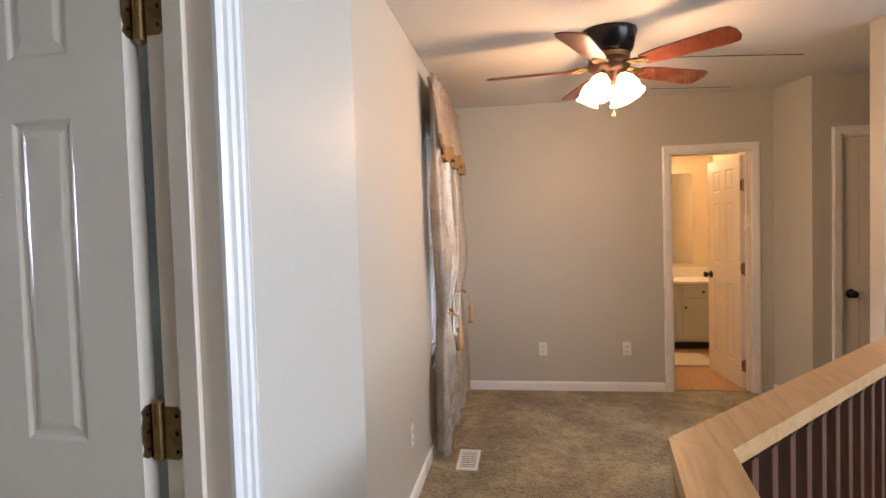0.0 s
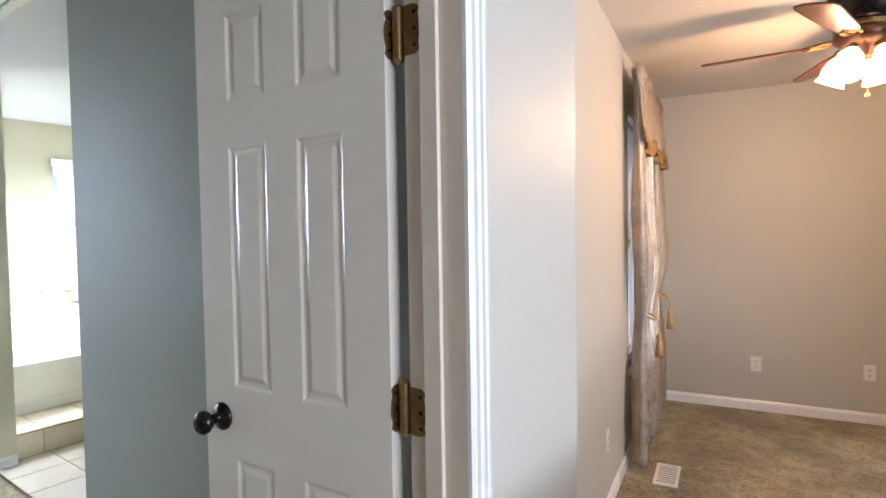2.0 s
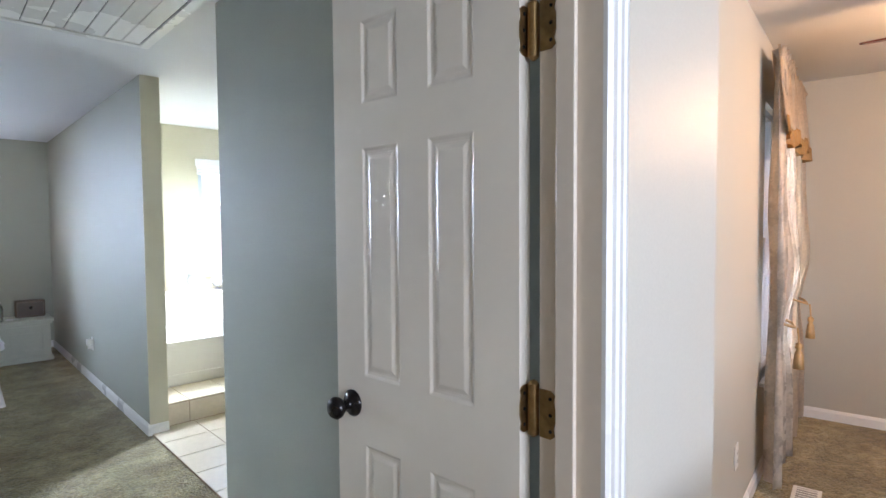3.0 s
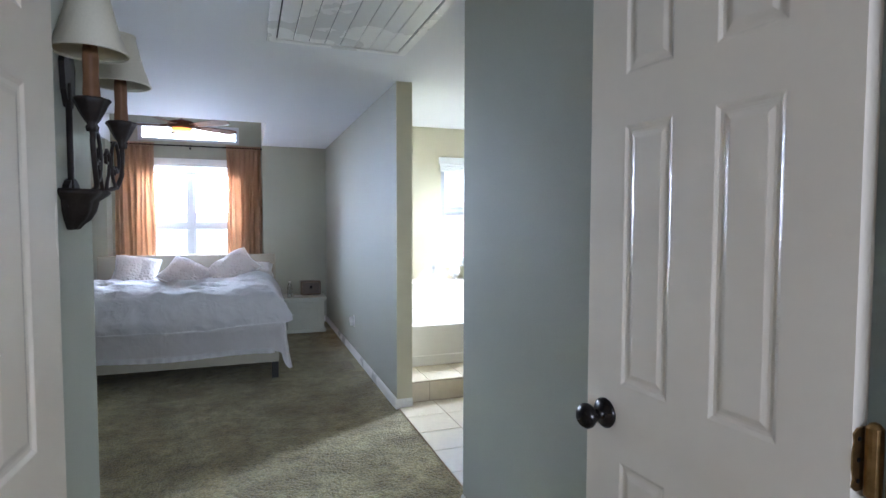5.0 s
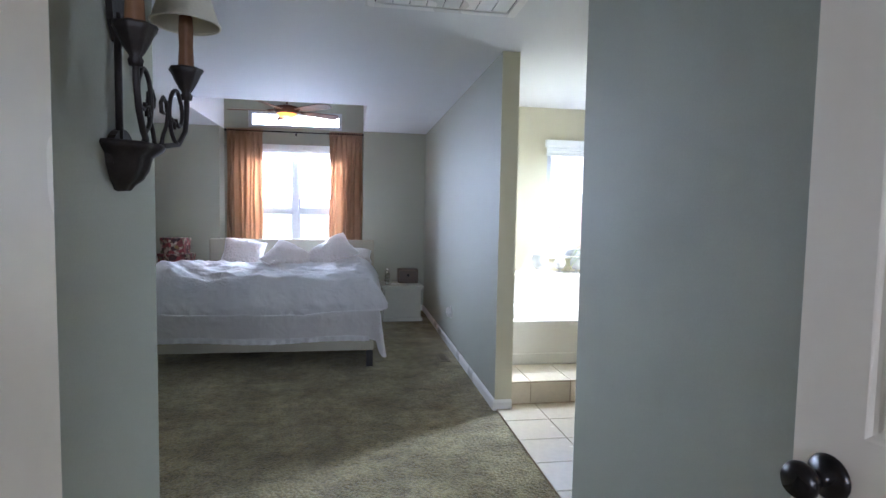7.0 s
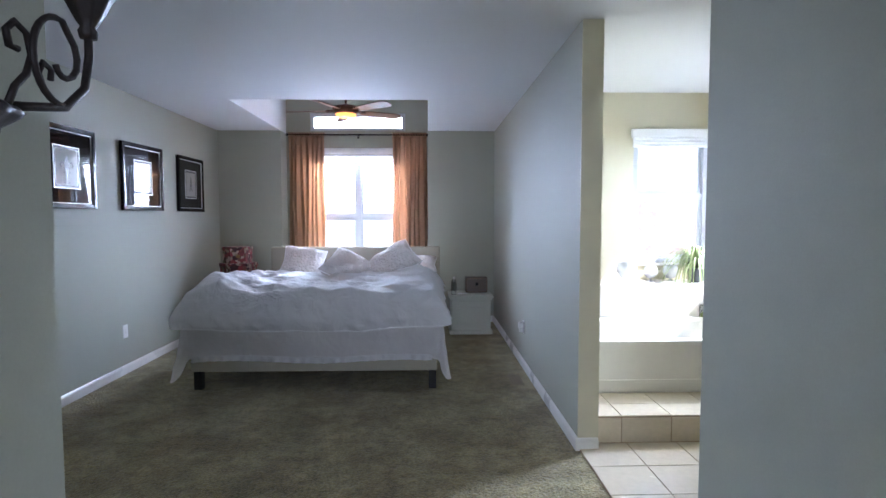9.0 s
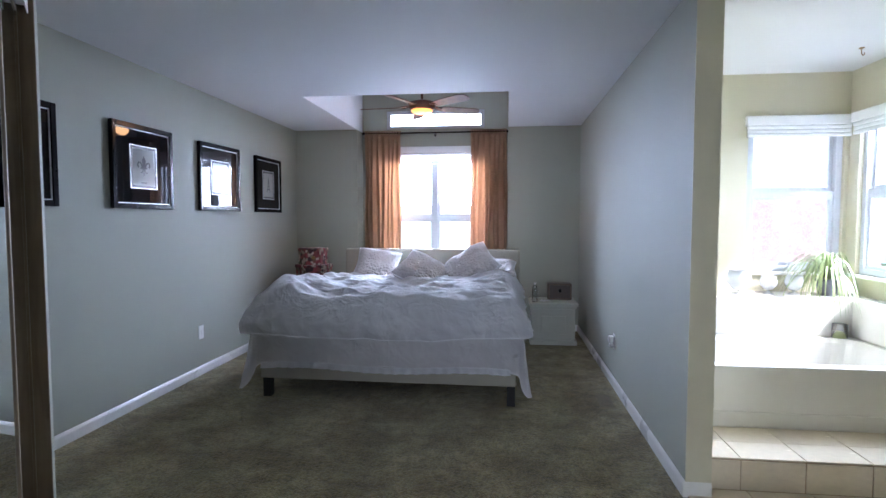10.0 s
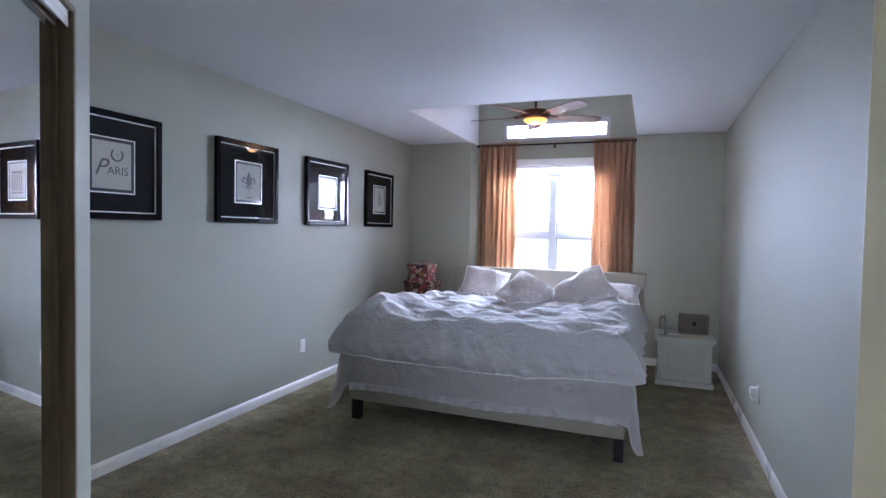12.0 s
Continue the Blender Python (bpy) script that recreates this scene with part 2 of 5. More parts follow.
LEAF = surface("spider_plant_leaf", (0.27, 0.33, 0.15), 0.45, coarse=8, fine=60, vary=0.3, bump=0.1)
POT = surface("dark_plant_pot", (0.05, 0.06, 0.07), 0.4, bump=0.05)
CANDLE = surface("green_wax_candle", (0.30, 0.36, 0.10), 0.5, bump=0.05)
LAMP_GLASS = glow("lit_frosted_shade", (1.0, 0.74, 0.45), 1.9)
AMBER_GLASS = glow("lit_amber_bowl", (1.0, 0.36, 0.07), 0.6)
BULB_GLASS = glow("lit_vanity_bulb", (1.0, 0.72, 0.40), 2.0)
BRICK_FAR = surface("far_red_brick", (0.50, 0.35, 0.32), 0.9, coarse=3, fine=12, vary=0.3, bump=0.3)
GRASS = surface("lawn", (0.07, 0.11, 0.035), 1.0, coarse=0.3, fine=8, vary=0.4, bump=0.5)
# emission stands in for daylight and haze on the distant trees
HAZE = glow("self_lit_haze_treeline", (0.60, 0.80, 0.70), 0.2)
SIDING = surface("white_lap_siding", (0.80, 0.80, 0.78), 0.6, coarse=1, fine=20, vary=0.05, bump=0.1)
ROOF = surface("grey_shingle_roof", (0.13, 0.12, 0.12), 0.95, coarse=3, fine=20, vary=0.2, bump=0.4)
RUG = surface("beige_bath_mat", (0.60, 0.52, 0.40), 1.0, coarse=8, fine=140, vary=0.1, bump=0.8, dist=0.006)
BATH_FLOOR = wood("tan_vinyl_plank", (0.45, 0.28, 0.13), (0.36, 0.20, 0.09), 0.4)
BROWN_JAMB = wood("bronze_jamb", (0.17, 0.122, 0.066), (0.12, 0.085, 0.045), 0.55, (14, 14, 1.2))


def floral_material():
    m, n, l, b = principled("floral_box_paper", (0.3, 0.1, 0.1), 0.5)
    tc, v, r = n.new("ShaderNodeTexCoord"), n.new("ShaderNodeTexVoronoi"), n.new("ShaderNodeValToRGB")
    v.inputs["Scale"].default_value = 26
    l.new(tc.outputs["Object"], v.inputs["Vector"])
    l.new(v.outputs["Color"], r.inputs["Fac"])
    el = r.color_ramp.elements
    el[0].position, el[0].color = 0.2, (0.05, 0.012, 0.015, 1)
    el[1].position, el[1].color = 0.8, (0.55, 0.42, 0.33, 1)
    e = el.new(0.45)
    e.color = (0.30, 0.045, 0.05, 1)
    e = el.new(0.62)
    e.color = (0.10, 0.09, 0.04, 1)
    l.new(r.outputs["Color"], b.inputs["Base Color"])
    return m


FLORAL = floral_material()


# ---- builders ----
def mesh_of(name, bm, material, smooth=False):
    me = bpy.data.meshes.new(name)
    bmesh.ops.recalc_face_normals(bm, faces=bm.faces)
    bm.to_mesh(me)
    bm.free()
    me.materials.append(material)
    if smooth:
        for p in me.polygons:
            p.use_smooth = True
    return me


def part(name, bm, material, parent=None, label="", smooth=False):
    ob = new(name, mesh_of(name, bm, material, smooth))
    if parent:
        ob.parent = parent
    if label:
        tagged(ob, label)
    return ob


def thing(name, label, category, group="", kind="", at=None):
    ob = new(name)
    ob.empty_display_size = 0.1
    if at is not None:
        ob.matrix_world = at
    return tagged(ob, label, category, group, kind)


def solid(name, bm, material, label, category="", kind="structure", smooth=False):
    return tagged(part(name, bm, material, None, "", smooth), label, category, "", kind)


def add_box(bm, lo, hi, m=None, bevel=0.0):
    r = bmesh.ops.create_cube(bm, size=1.0)
    c = [(a + b) / 2 for a, b in zip(lo, hi)]
    d = [abs(b - a) for a, b in zip(lo, hi)]
    bmesh.ops.scale(bm, vec=d, verts=r["verts"])
    bmesh.ops.translate(bm, vec=c, verts=r["verts"])
    vs = r["verts"]
    if bevel:
        es = list({e for v in vs for e in v.link_edges})
        k = bmesh.ops.bevel(bm, geom=es, offset=bevel, segments=2, affect="EDGES", profile=0.5)
        vs = list({v for f in k["faces"] for v in f.verts} | {v for v in vs if v.is_valid})
    if m is not None:
        bmesh.ops.transform(bm, matrix=m, verts=[v for v in vs if v.is_valid])
    return bm


def box(lo, hi, bevel=0.0, m=None):
    return add_box(bmesh.new(), lo, hi, m, bevel)


def boxes(items, bevel=0.0):
    bm = bmesh.new()
    for lo, hi in items:
        add_box(bm, lo, hi, None, bevel)
    return bm


def lathe(profile, steps=24, m=None, bm=None):
    """Turned round z from (radius, z) pairs."""
    bm = bm or bmesh.new()
    rings = []
    for r, z in profile:
        if r < 1e-5:
            rings.append([bm.verts.new((0, 0, z))])
        else:
            rings.append([bm.verts.new((r * math.cos(2 * math.pi * k / steps), r * math.sin(2 * math.pi * k / steps), z)) for k in range(steps)])
    for a, b in zip(rings, rings[1:]):
        for k in range(steps):
            q = [a[k % len(a)], a[(k + 1) % len(a)], b[(k + 1) % len(b)], b[k % len(b)]]
            q = list(dict.fromkeys(q))
            if len(q) > 2:
                bm.faces.new(q)
    if m is not None:
        bmesh.ops.transform(bm, matrix=m, verts=[v for ring in rings for v in ring])
    return bm


def tube(points, radius, sides=8, bm=None, taper=None):
    bm = bm or bmesh.new()
    pts = [Vector(p) for p in points]
    rings, side = [], Vector((0.3, 0.2, 0.93))
    for i, p in enumerate(pts):
        d = (pts[min(i + 1, len(pts) - 1)] - pts[max(i - 1, 0)]).normalized()
        a = d.cross(side)
        a = a.normalized() if a.length > 1e-3 else d.orthogonal().normalized()
        b = d.cross(a).normalized()
        side = a.cross(d)
        r = radius if taper is None else radius * taper[min(i, len(taper) - 1)]
        rings.append([bm.verts.new(p + r * (math.cos(2 * math.pi * k / sides) * a + math.sin(2 * math.pi * k / sides) * b)) for k in range(sides)])
    for a, b in zip(rings, rings[1:]):
        for k in range(sides):
            bm.faces.new((a[k], a[(k + 1) % sides], b[(k + 1) % sides], b[k]))
    bm.faces.new(rings[0][::-1])
    bm.faces.new(rings[-1])
    return bm


def prism(outline, z0, z1, m=None, bm=None):
    """A flat outline in x, y raised from z0 to z1."""
    bm = bm or bmesh.new()
    a = [bm.verts.new((x, y, z0)) for x, y in outline]
    b = [bm.verts.new((x, y, z1)) for x, y in outline]
    n = len(a)
    bm.faces.new(a[::-1])
    bm.faces.new(b)
    for k in range(n):
        bm.faces.new((a[k], a[(k + 1) % n], b[(k + 1) % n], b[k]))
    if m is not None:
        bmesh.ops.transform(bm, matrix=m, verts=a + b)
    return bm


def sheet(fn, nu, nv, thick=0.0, closed=False):
    """A grid surface fn(s, t); thick gives it a back."""
    bm = bmesh.new()
    g = [[bm.verts.new(fn(i / nu, j / nv)) for j in range(nv + 1)] for i in range(nu + 1)]
    for i in range(nu):
        for j in range(nv):
            bm.faces.new((g[i][j], g[i + 1][j], g[i + 1][j + 1], g[i][j + 1]))
    if thick:
        bmesh.ops.solidify(bm, geom=bm.faces[:], thickness=thick)
    return bm


def wall_mesh(length, thick, z0, z1, openings, m):
    """A wall along x from 0 to length, its face at y = 0 and its body towards +y, with openings (x0, x1, z0, z1) cut through."""
    xs = sorted({0.0, length, *[v for o in openings for v in o[:2]]})
    zs = sorted({z0, z1, *[v for o in openings for v in o[2:]]})
    full = {}
    for i in range(len(xs) - 1):
        for j in range(len(zs) - 1):
            cx, cz = (xs[i] + xs[i + 1]) / 2, (zs[j] + zs[j + 1]) / 2
            full[i, j] = not any(o[0] < cx < o[1] and o[2] < cz < o[3] for o in openings)
    bm, made = bmesh.new(), {}

    def v(i, j, k):
        if (i, j, k) not in made:
            made[i, j, k] = bm.verts.new(m @ Vector((xs[i], k * thick, zs[j])))
        return made[i, j, k]
    for (i, j), on in full.items():
        if not on:
            continue
        for k in (0, 1):
            bm.faces.new((v(i, j, k), v(i + 1, j, k), v(i + 1, j + 1, k), v(i, j + 1, k)))
        for di, dj, a, b in ((-1, 0, (i, j), (i, j + 1)), (1, 0, (i + 1, j), (i + 1, j + 1)), (0, -1, (i, j), (i + 1, j)), (0, 1, (i, j + 1), (i + 1, j + 1))):
            if not full.get((i + di, j + dj), False):
                bm.faces.new((v(*a, 0), v(*b, 0), v(*b, 1), v(*a, 1)))
    return bm


def frame_at(p, q):
    """The pose at p whose x axis runs to q in plan; y is to its left."""
    return pose(p[0], p[1], 0, 0, 0, math.degrees(math.atan2(q[1] - p[1], q[0] - p[0])))


def wall(name, p, q, thick, material, label, openings=(), z0=0.0, z1=None):
    length = math.hypot(q[0] - p[0], q[1] - p[1])
    return solid(name, wall_mesh(length, thick, z0, CEIL if z1 is None else z1, list(openings), frame_at(p, q)), material, label, "wall")


def baseboard(p, q, side=-1, h=0.078):
    """Along the wall's face from p to q; the room lies on the given side of that line (-1: right)."""
    length = math.hypot(q[0] - p[0], q[1] - p[1])
    prof = [(0, 0), (0.014, 0), (0.014, h - 0.02), (0.008, h - 0.006), (0.004, h), (0, h)]
    bm = bmesh.new()
    a = [bm.verts.new((0.0, side * y, z)) for y, z in prof]
    b = [bm.verts.new((length, side * y, z)) for y, z in prof]
    bm.faces.new(a)
    bm.faces.new(b[::-1])
    for k in range(len(a)):
        bm.faces.new((a[k], a[(k + 1) % len(a)], b[(k + 1) % len(a)], b[k]))
    bmesh.ops.transform(bm, matrix=frame_at(p, q), verts=bm.verts[:])
    return solid("baseboard", bm, TRIM, "white painted wooden baseboard along the wall", "baseboard")


# ---- plan ----
CEIL = 2.475
LOFT = pose(1.517, 0.62, 0, 0, 0, 8.3)


def loft(u, v, z=0.0):
    return LOFT @ Vector((u, v, z))


def lp(u, v):
    p = loft(u, v)
    return (p.x, p.y)


OUT = 8.25            # the dormer's window wall
DX0, DX1 = -1.545, 0.33
WX0, WX1, WZ0, WZ1 = -1.23, 0.03, 0.86, 2.29
E_, S_ = (-0.269, 1.812), (-1.305, 3.055)

# floor: one carpeted slab, cut back at the stairwell
solid("floor", prism([(-3.3, -0.42), (1.40, -0.42), (3.46, -1.955), (3.46, -4.74), (7.9, -4.74), lp(5.6, 0.16), lp(1.65, 0.16), (3.08, 5.98), (1.42, 5.98), (1.42, 8.42), (-2.48, 8.42), (-2.48, 3.2), (-3.3, 3.2)], -0.28, 0.0), CARPET,
      "green-beige cut-pile carpet, worn and mottled", "carpet")
solid("lower_floor", box((-3.3, -4.74, -2.9), (3.6, -0.3, -2.75)), CARPET, "carpeted floor at the foot of the stairwell", "floor")
# ceiling, open to the dormer
solid("ceiling", prism([(-3.4, -4.74), (7.9, -4.74), lp(5.6, 0.16), lp(1.65, 0.16), (3.08, 5.98), (1.42, 5.98), (1.42, 8.42), (DX1, 8.42), (DX1, 6.15), (DX0, 6.15), (DX0, 8.42), (-2.48, 8.42), (-2.48, 3.2), (-3.4, 3.2)], CEIL, CEIL + 0.1), CEILING,
      "flat white painted ceiling", "ceiling")
db = bmesh.new()
add_box(db, (DX0 - 0.1, 6.05, CEIL + 0.1), (DX0, 8.25, 3.25))
add_box(db, (DX1, 6.05, CEIL + 0.1), (DX1 + 0.1, 8.25, 3.25))
add_box(db, (DX0, 6.05, CEIL + 0.1), (DX1, 6.15, 3.25))
solid("dormer_cheeks", db, CEILING, "white painted cheeks of the raised dormer", "wall")
solid("dormer_ceiling", box((DX0 - 0.1, 6.05, 3.25), (DX1 + 0.1, 8.5, 3.35)), CEILING, "white raised ceiling of the dormer", "ceiling")

# bedroom
wall("wall_left", (-2.34, 2.9), (-2.34, 8.1), 0.12, SAGE, "sage-grey painted bedroom wall hung with pictures")
wall("wall_back", (-2.34, 7.97), (1.186, 7.97), 0.12, SAGE, "sage-grey painted bedroom end wall", [(DX0 + 2.34, DX1 + 2.34, 0.0, CEIL)])
solid("wall_recess", boxes([((DX0 - 0.1, 8.09, 0), (DX0, OUT + 0.14, CEIL)), ((DX1, 8.09, 0), (DX1 + 0.1, OUT + 0.14, CEIL))]), SAGE, "painted returns of the window recess", "wall")
wall("wall_window", (DX0, OUT), (DX1, OUT), 0.14, SAGE, "sage-grey painted window wall of the dormer",
     [(WX0 - DX0, WX1 - DX0, WZ0, WZ1), (WX0 - DX0, WX1 - DX0, 2.515, 2.75)], 0.0, 3.25)
pm = bmesh.new()
add_box(pm, (1.188, 4.034, 0), (1.25, 8.1, CEIL))
solid("wall_partition", pm, SAGE, "sage-grey painted partition wall", "wall")
solid("wall_partition_bath_side", boxes([((1.25, 4.034, 0), (1.31, 8.1, CEIL)), ((1.188, 4.030, 0), (1.31, 4.034, CEIL))]), BATH_PAINT, "yellow-beige painted end of the partition", "wall")
wall("wall_green", (1.12, 2.511), (1.12, 0.545), 0.11, SAGE, "sage-green painted wall beside the double door")
# bathroom shell
wall("wall_bath_back", (1.31, 5.80), (2.90, 5.80), 0.16, BATH_PAINT, "pale yellow-green painted bathroom wall", [(0.86, 1.56, 0.95, 2.10)])
wall("wall_bath_side", (2.90, 5.96), (2.90, 2.40), 0.16, BATH_PAINT, "pale yellow-green painted bathroom wall", [(0.28, 1.21, 0.95, 2.10)])
wall("wall_bath_near", (3.06, 2.511), (1.232, 2.511), 0.11, BATH_PAINT, "pale yellow-green painted bathroom wall")
# entry walls
DO0, DO1, DOH = -0.245, 0.957, 2.045
wall("wall_door", (-3.3, 0.42), (1.40, 0.42), 0.125, GREIGE, "pale painted hall wall with a double doorway", [(DO0 + 3.3, DO1 + 3.3, 0.0, DOH)])
nb = box((1.40, 0.42, 0), (1.517, 0.72, CEIL))
bmesh.ops.bevel(nb, geom=[e for e in nb.edges if all(v.co.x > 1.5 and v.co.y < 0.5 for v in e.verts)], offset=0.085, segments=10, affect="EDGES", profile=0.5)
solid("wall_corner", nb, GREIGE, "rounded painted corner of the hall wall", "wall", smooth=False)
wall("wall_sconce", (-0.269, 0.545), (-0.269, 1.812), 0.11, SAGE, "sage-green painted wall with an iron sconce")
# diagonal closet front
CL = math.hypot(S_[0] - E_[0], S_[1] - E_[1])
CM = frame_at(E_, S_)
wall("wall_closet", E_, S_, 0.10, SAGE, "angled painted closet front", [(0.10, CL - 0.15, 0.0, 2.08)])
wall("wall_closet_return", S_, (-2.34, 3.055), 0.10, SAGE, "painted closet side wall")
wall("wall_closet_end", (-3.3, 0.545), (-3.3, 3.2), 0.1, SAGE, "painted wall inside the closet")
# hall, stairwell and loft shell
wall("wall_hall_end", (-3.2, -4.7), (-3.2, 0.42), 0.1, GREIGE, "pale painted end wall of the hall", z0=-2.9)
wall("wall_stair_outer", (4.3, -4.6), (-3.3, -4.6), 0.14, GREIGE, "pale painted outer wall of the stairwell", [(2.0, 5.6, 1.0, 2.4)], -2.9)
wall("wall_stair_side", (3.46, -0.5), (3.46, -4.7), 0.12, GREIGE, "painted wall below the loft", z0=-2.9, z1=-0.281)
wall("wall_stair_near", (-3.3, -0.42), (3.46, -0.42), 0.12, GREIGE, "painted wall below the hall", z0=-2.9, z1=-0.281)
wall("wall_loft_window", lp(-0.02, 0), lp(3.45, 0), 0.14, GREIGE, "greige painted loft wall with a curtained window", [(2.04, 3.0, 0.55, 2.12)])
wall("wall_loft_end", lp(3.33, 0.0), lp(3.33, -2.62), 0.12, GREIGE, "greige painted loft end wall", [(1.82, 2.454, 0.0, 2.0)])
wall("wall_loft_return", lp(3.33, -2.62), lp(2.95, -2.72), 0.1, GREIGE, "greige painted short return wall")
wall("wall_loft_closet", lp(2.95, -2.72), lp(2.95, -5.4), 0.1, GREIGE, "greige painted wall with a closet door", [(0.195, 0.825, 0.0, 2.03)])
wall("wall_stair_head", lp(1.76, -2.49), lp(1.76, -5.4), 0.12, GREIGE, "greige painted wall at the head of the stairs", z0=-0.0)
wall("wall_passage_end", lp(3.05, -5.35), lp(1.88, -5.35), 0.1, GREIGE, "greige painted end of the passage")
# loft bathroom shell
wall("wall_loft_bath_back", lp(5.45, -1.2), lp(5.45, -2.95), 0.1, WARM_PAINT, "cream painted bathroom wall behind the vanity")
wall("wall_loft_bath_side", lp(5.45, -2.86), lp(3.46, -2.86), 0.1, WARM_PAINT, "cream painted bathroom side wall")
wall("wall_loft_bath_far", lp(3.46, -1.2), lp(5.45, -1.2), 0.1, WARM_PAINT, "cream painted bathroom wall")
solid("loft_bath_floor", box((3.36, -2.86, 0.0), (5.45, -1.2, 0.006), m=LOFT), BATH_FLOOR, "tan wood-look bathroom floor", "floor")

# baseboards
for p, q in (((-2.34, 3.16), (-2.34, 7.97)), ((-2.34, 7.97), (DX0, 7.97)), ((DX1, 7.97), (1.188, 7.97)), ((1.188, 7.97), (1.188, 4.03)),
             ((1.12, 2.511), (1.12, 0.545)), ((-0.269, 0.545), (-0.269, 1.812)), (lp(0.0, 0), lp(3.33, 0)), (lp(3.33, 0), lp(3.33, -1.757)),
             (lp(3.33, -2.62), lp(2.95, -2.72)), ((1.175, 4.034), (1.31, 4.034))):
    baseboard(p, q, -1) if q != (1.31, 4.034) else baseboard(p, q, -1, 0.075)


# ---- doors, casings, hinges ----
def door_panels(w, h):
    """The six raised panels of a moulded door: x0, x1, z0, z1."""
    st, mid = 0.115 * w / 0.60, 0.10 * w / 0.60
    pw = (w - 2 * st - mid) / 2
    out = []
    for z0, z1 in ((0.22, 0.905), (1.075, 1.63), (1.735, 1.93)):
        for x0 in (st, st + pw + mid):
            out.append((x0, x0 + pw, z0 * h / 2.03, z1 * h / 2.03))
    return out


def door_leaf_mesh(w, h, thick):
    """A leaf along +x from its hinge, body from y = 0 to thick, both faces with sunk, raised panels."""
    ps = door_panels(w, h)
    xs = sorted({0.0, w, *[v for p in ps for v in p[:2]]})
    zs = sorted({0.012, h, *[v for p in ps for v in p[2:]]})
    bm = bmesh.new()

    def inside(a, b):
        return any(p[0] < a < p[1] and p[2] < b < p[3] for p in ps)
    for y in (0.0, thick):
        for i in range(len(xs) - 1):
            for j in range(len(zs) - 1):
                if not inside((xs[i] + xs[i + 1]) / 2, (zs[j] + zs[j + 1]) / 2):
                    bm.faces.new([bm.verts.new((xs[a], y, zs[b])) for a, b in ((i, j), (i + 1, j), (i + 1, j + 1), (i, j + 1))])
        s = 1 if y == 0.0 else -1
        for x0, x1, z0, z1 in ps:
            loops = []
            for inset, d in ((0.0, 0.0), (0.003, 0.001), (0.008, 0.0035), (0.014, 0.0042), (0.019, 0.0036), (0.028, 0.0008), (0.031, 0.0005)):
                loops.append([bm.verts.new((x, y + s * d, z)) for x, z in ((x0 + inset, z0 + inset), (x1 - inset, z0 + inset), (x1 - inset, z1 - inset), (x0 + inset, z1 - inset))])
            for a, b in zip(loops, loops[1:]):
                for k in range(4):
                    bm.faces.new((a[k], a[(k + 1) % 4], b[(k + 1) % 4], b[k]))
            bm.faces.new(loops[-1])
    for a, b in (((0, 0.012), (0, h)), ((w, 0.012), (w, h)), ((0, 0.012), (w, 0.012)), ((0, h), (w, h))):
        bm.faces.new([bm.verts.new(c) for c in ((a[0], 0, a[1]), (b[0], 0, b[1]), (b[0], thick, b[1]), (a[0], thick, a[1]))])
    bmesh.ops.remove_doubles(bm, verts=bm.verts[:], dist=0.0002)
    return bm


def knob_mesh(side):
    m = Matrix.Rotation(radians(90 * side), 4, "X")
    return lathe([(0.0, 0.0), (0.033, 0.0), (0.034, 0.004), (0.028, 0.010), (0.013, 0.014), (0.011, 0.032), (0.020, 0.038), (0.027, 0.048), (0.028, 0.056), (0.022, 0.065), (0.0, 0.068)], 28, m)


def hinge_parts(parent, z, yk, spread=0.030, angle=0.0):
    """A butt hinge on the hinge line: two scalloped leaves and a knuckle."""
    h = tagged(part("hinge", lathe([(0, -0.056), (0.004, -0.054), (0.011, -0.048), (0.011, 0.048), (0.006, 0.054), (0, 0.056)], 14, pose(-0.016, yk + 0.010, z)), BRASS, parent), "tarnished brass butt hinge")
    plate = [(0, -0.045), (0.024, -0.045), (0.033, -0.038), (0.030, -0.026), (0.034, -0.012), (0.034, 0.012), (0.030, 0.026), (0.033, 0.038), (0.024, 0.045), (0, 0.045)]
    part("hinge_leaf", prism(plate, 0.0, 0.0025, pose(0.0, 0, 0) @ Matrix(((0, 0, 1, -0.0028), (1, 0, 0, yk), (0, 1, 0, z), (0, 0, 0, 1)))), BRASS, h)
    for dz in (-0.03, 0.0, 0.03):
        part("screw", lathe([(0.0035, 0), (0.0035, 0.001), (0, 0.0014)], 8, pose(-0.0032, yk + 0.022, z + dz, 0, -90, 0)), BLACK_METAL, h)
    return h


def door_leaf(name, at, w, h, label, knob_side=0, knob_z=0.965, hinges=(), flip=False, metal=BLACK_METAL):
    d = thing(name, label, "door", at=at)
    leaf = part("door_panel", door_leaf_mesh(w, h, 0.035), DOOR_PAINT, d)
    for side, y in ((1, 0.0), (-1, 0.035)):
        if knob_side:
            k = part("door_knob", knob_mesh(side), metal, leaf, "round dark metal knob", True)
            k.location = (w - 0.062, y, knob_z)
    part("latch_plate", box((w - 0.0005, 0.006, knob_z - 0.028), (w + 0.0015, 0.029, knob_z + 0.028)), BRASS, leaf)
    for z in hinges:
        hinge_parts(d, z, 0.002)
    return d


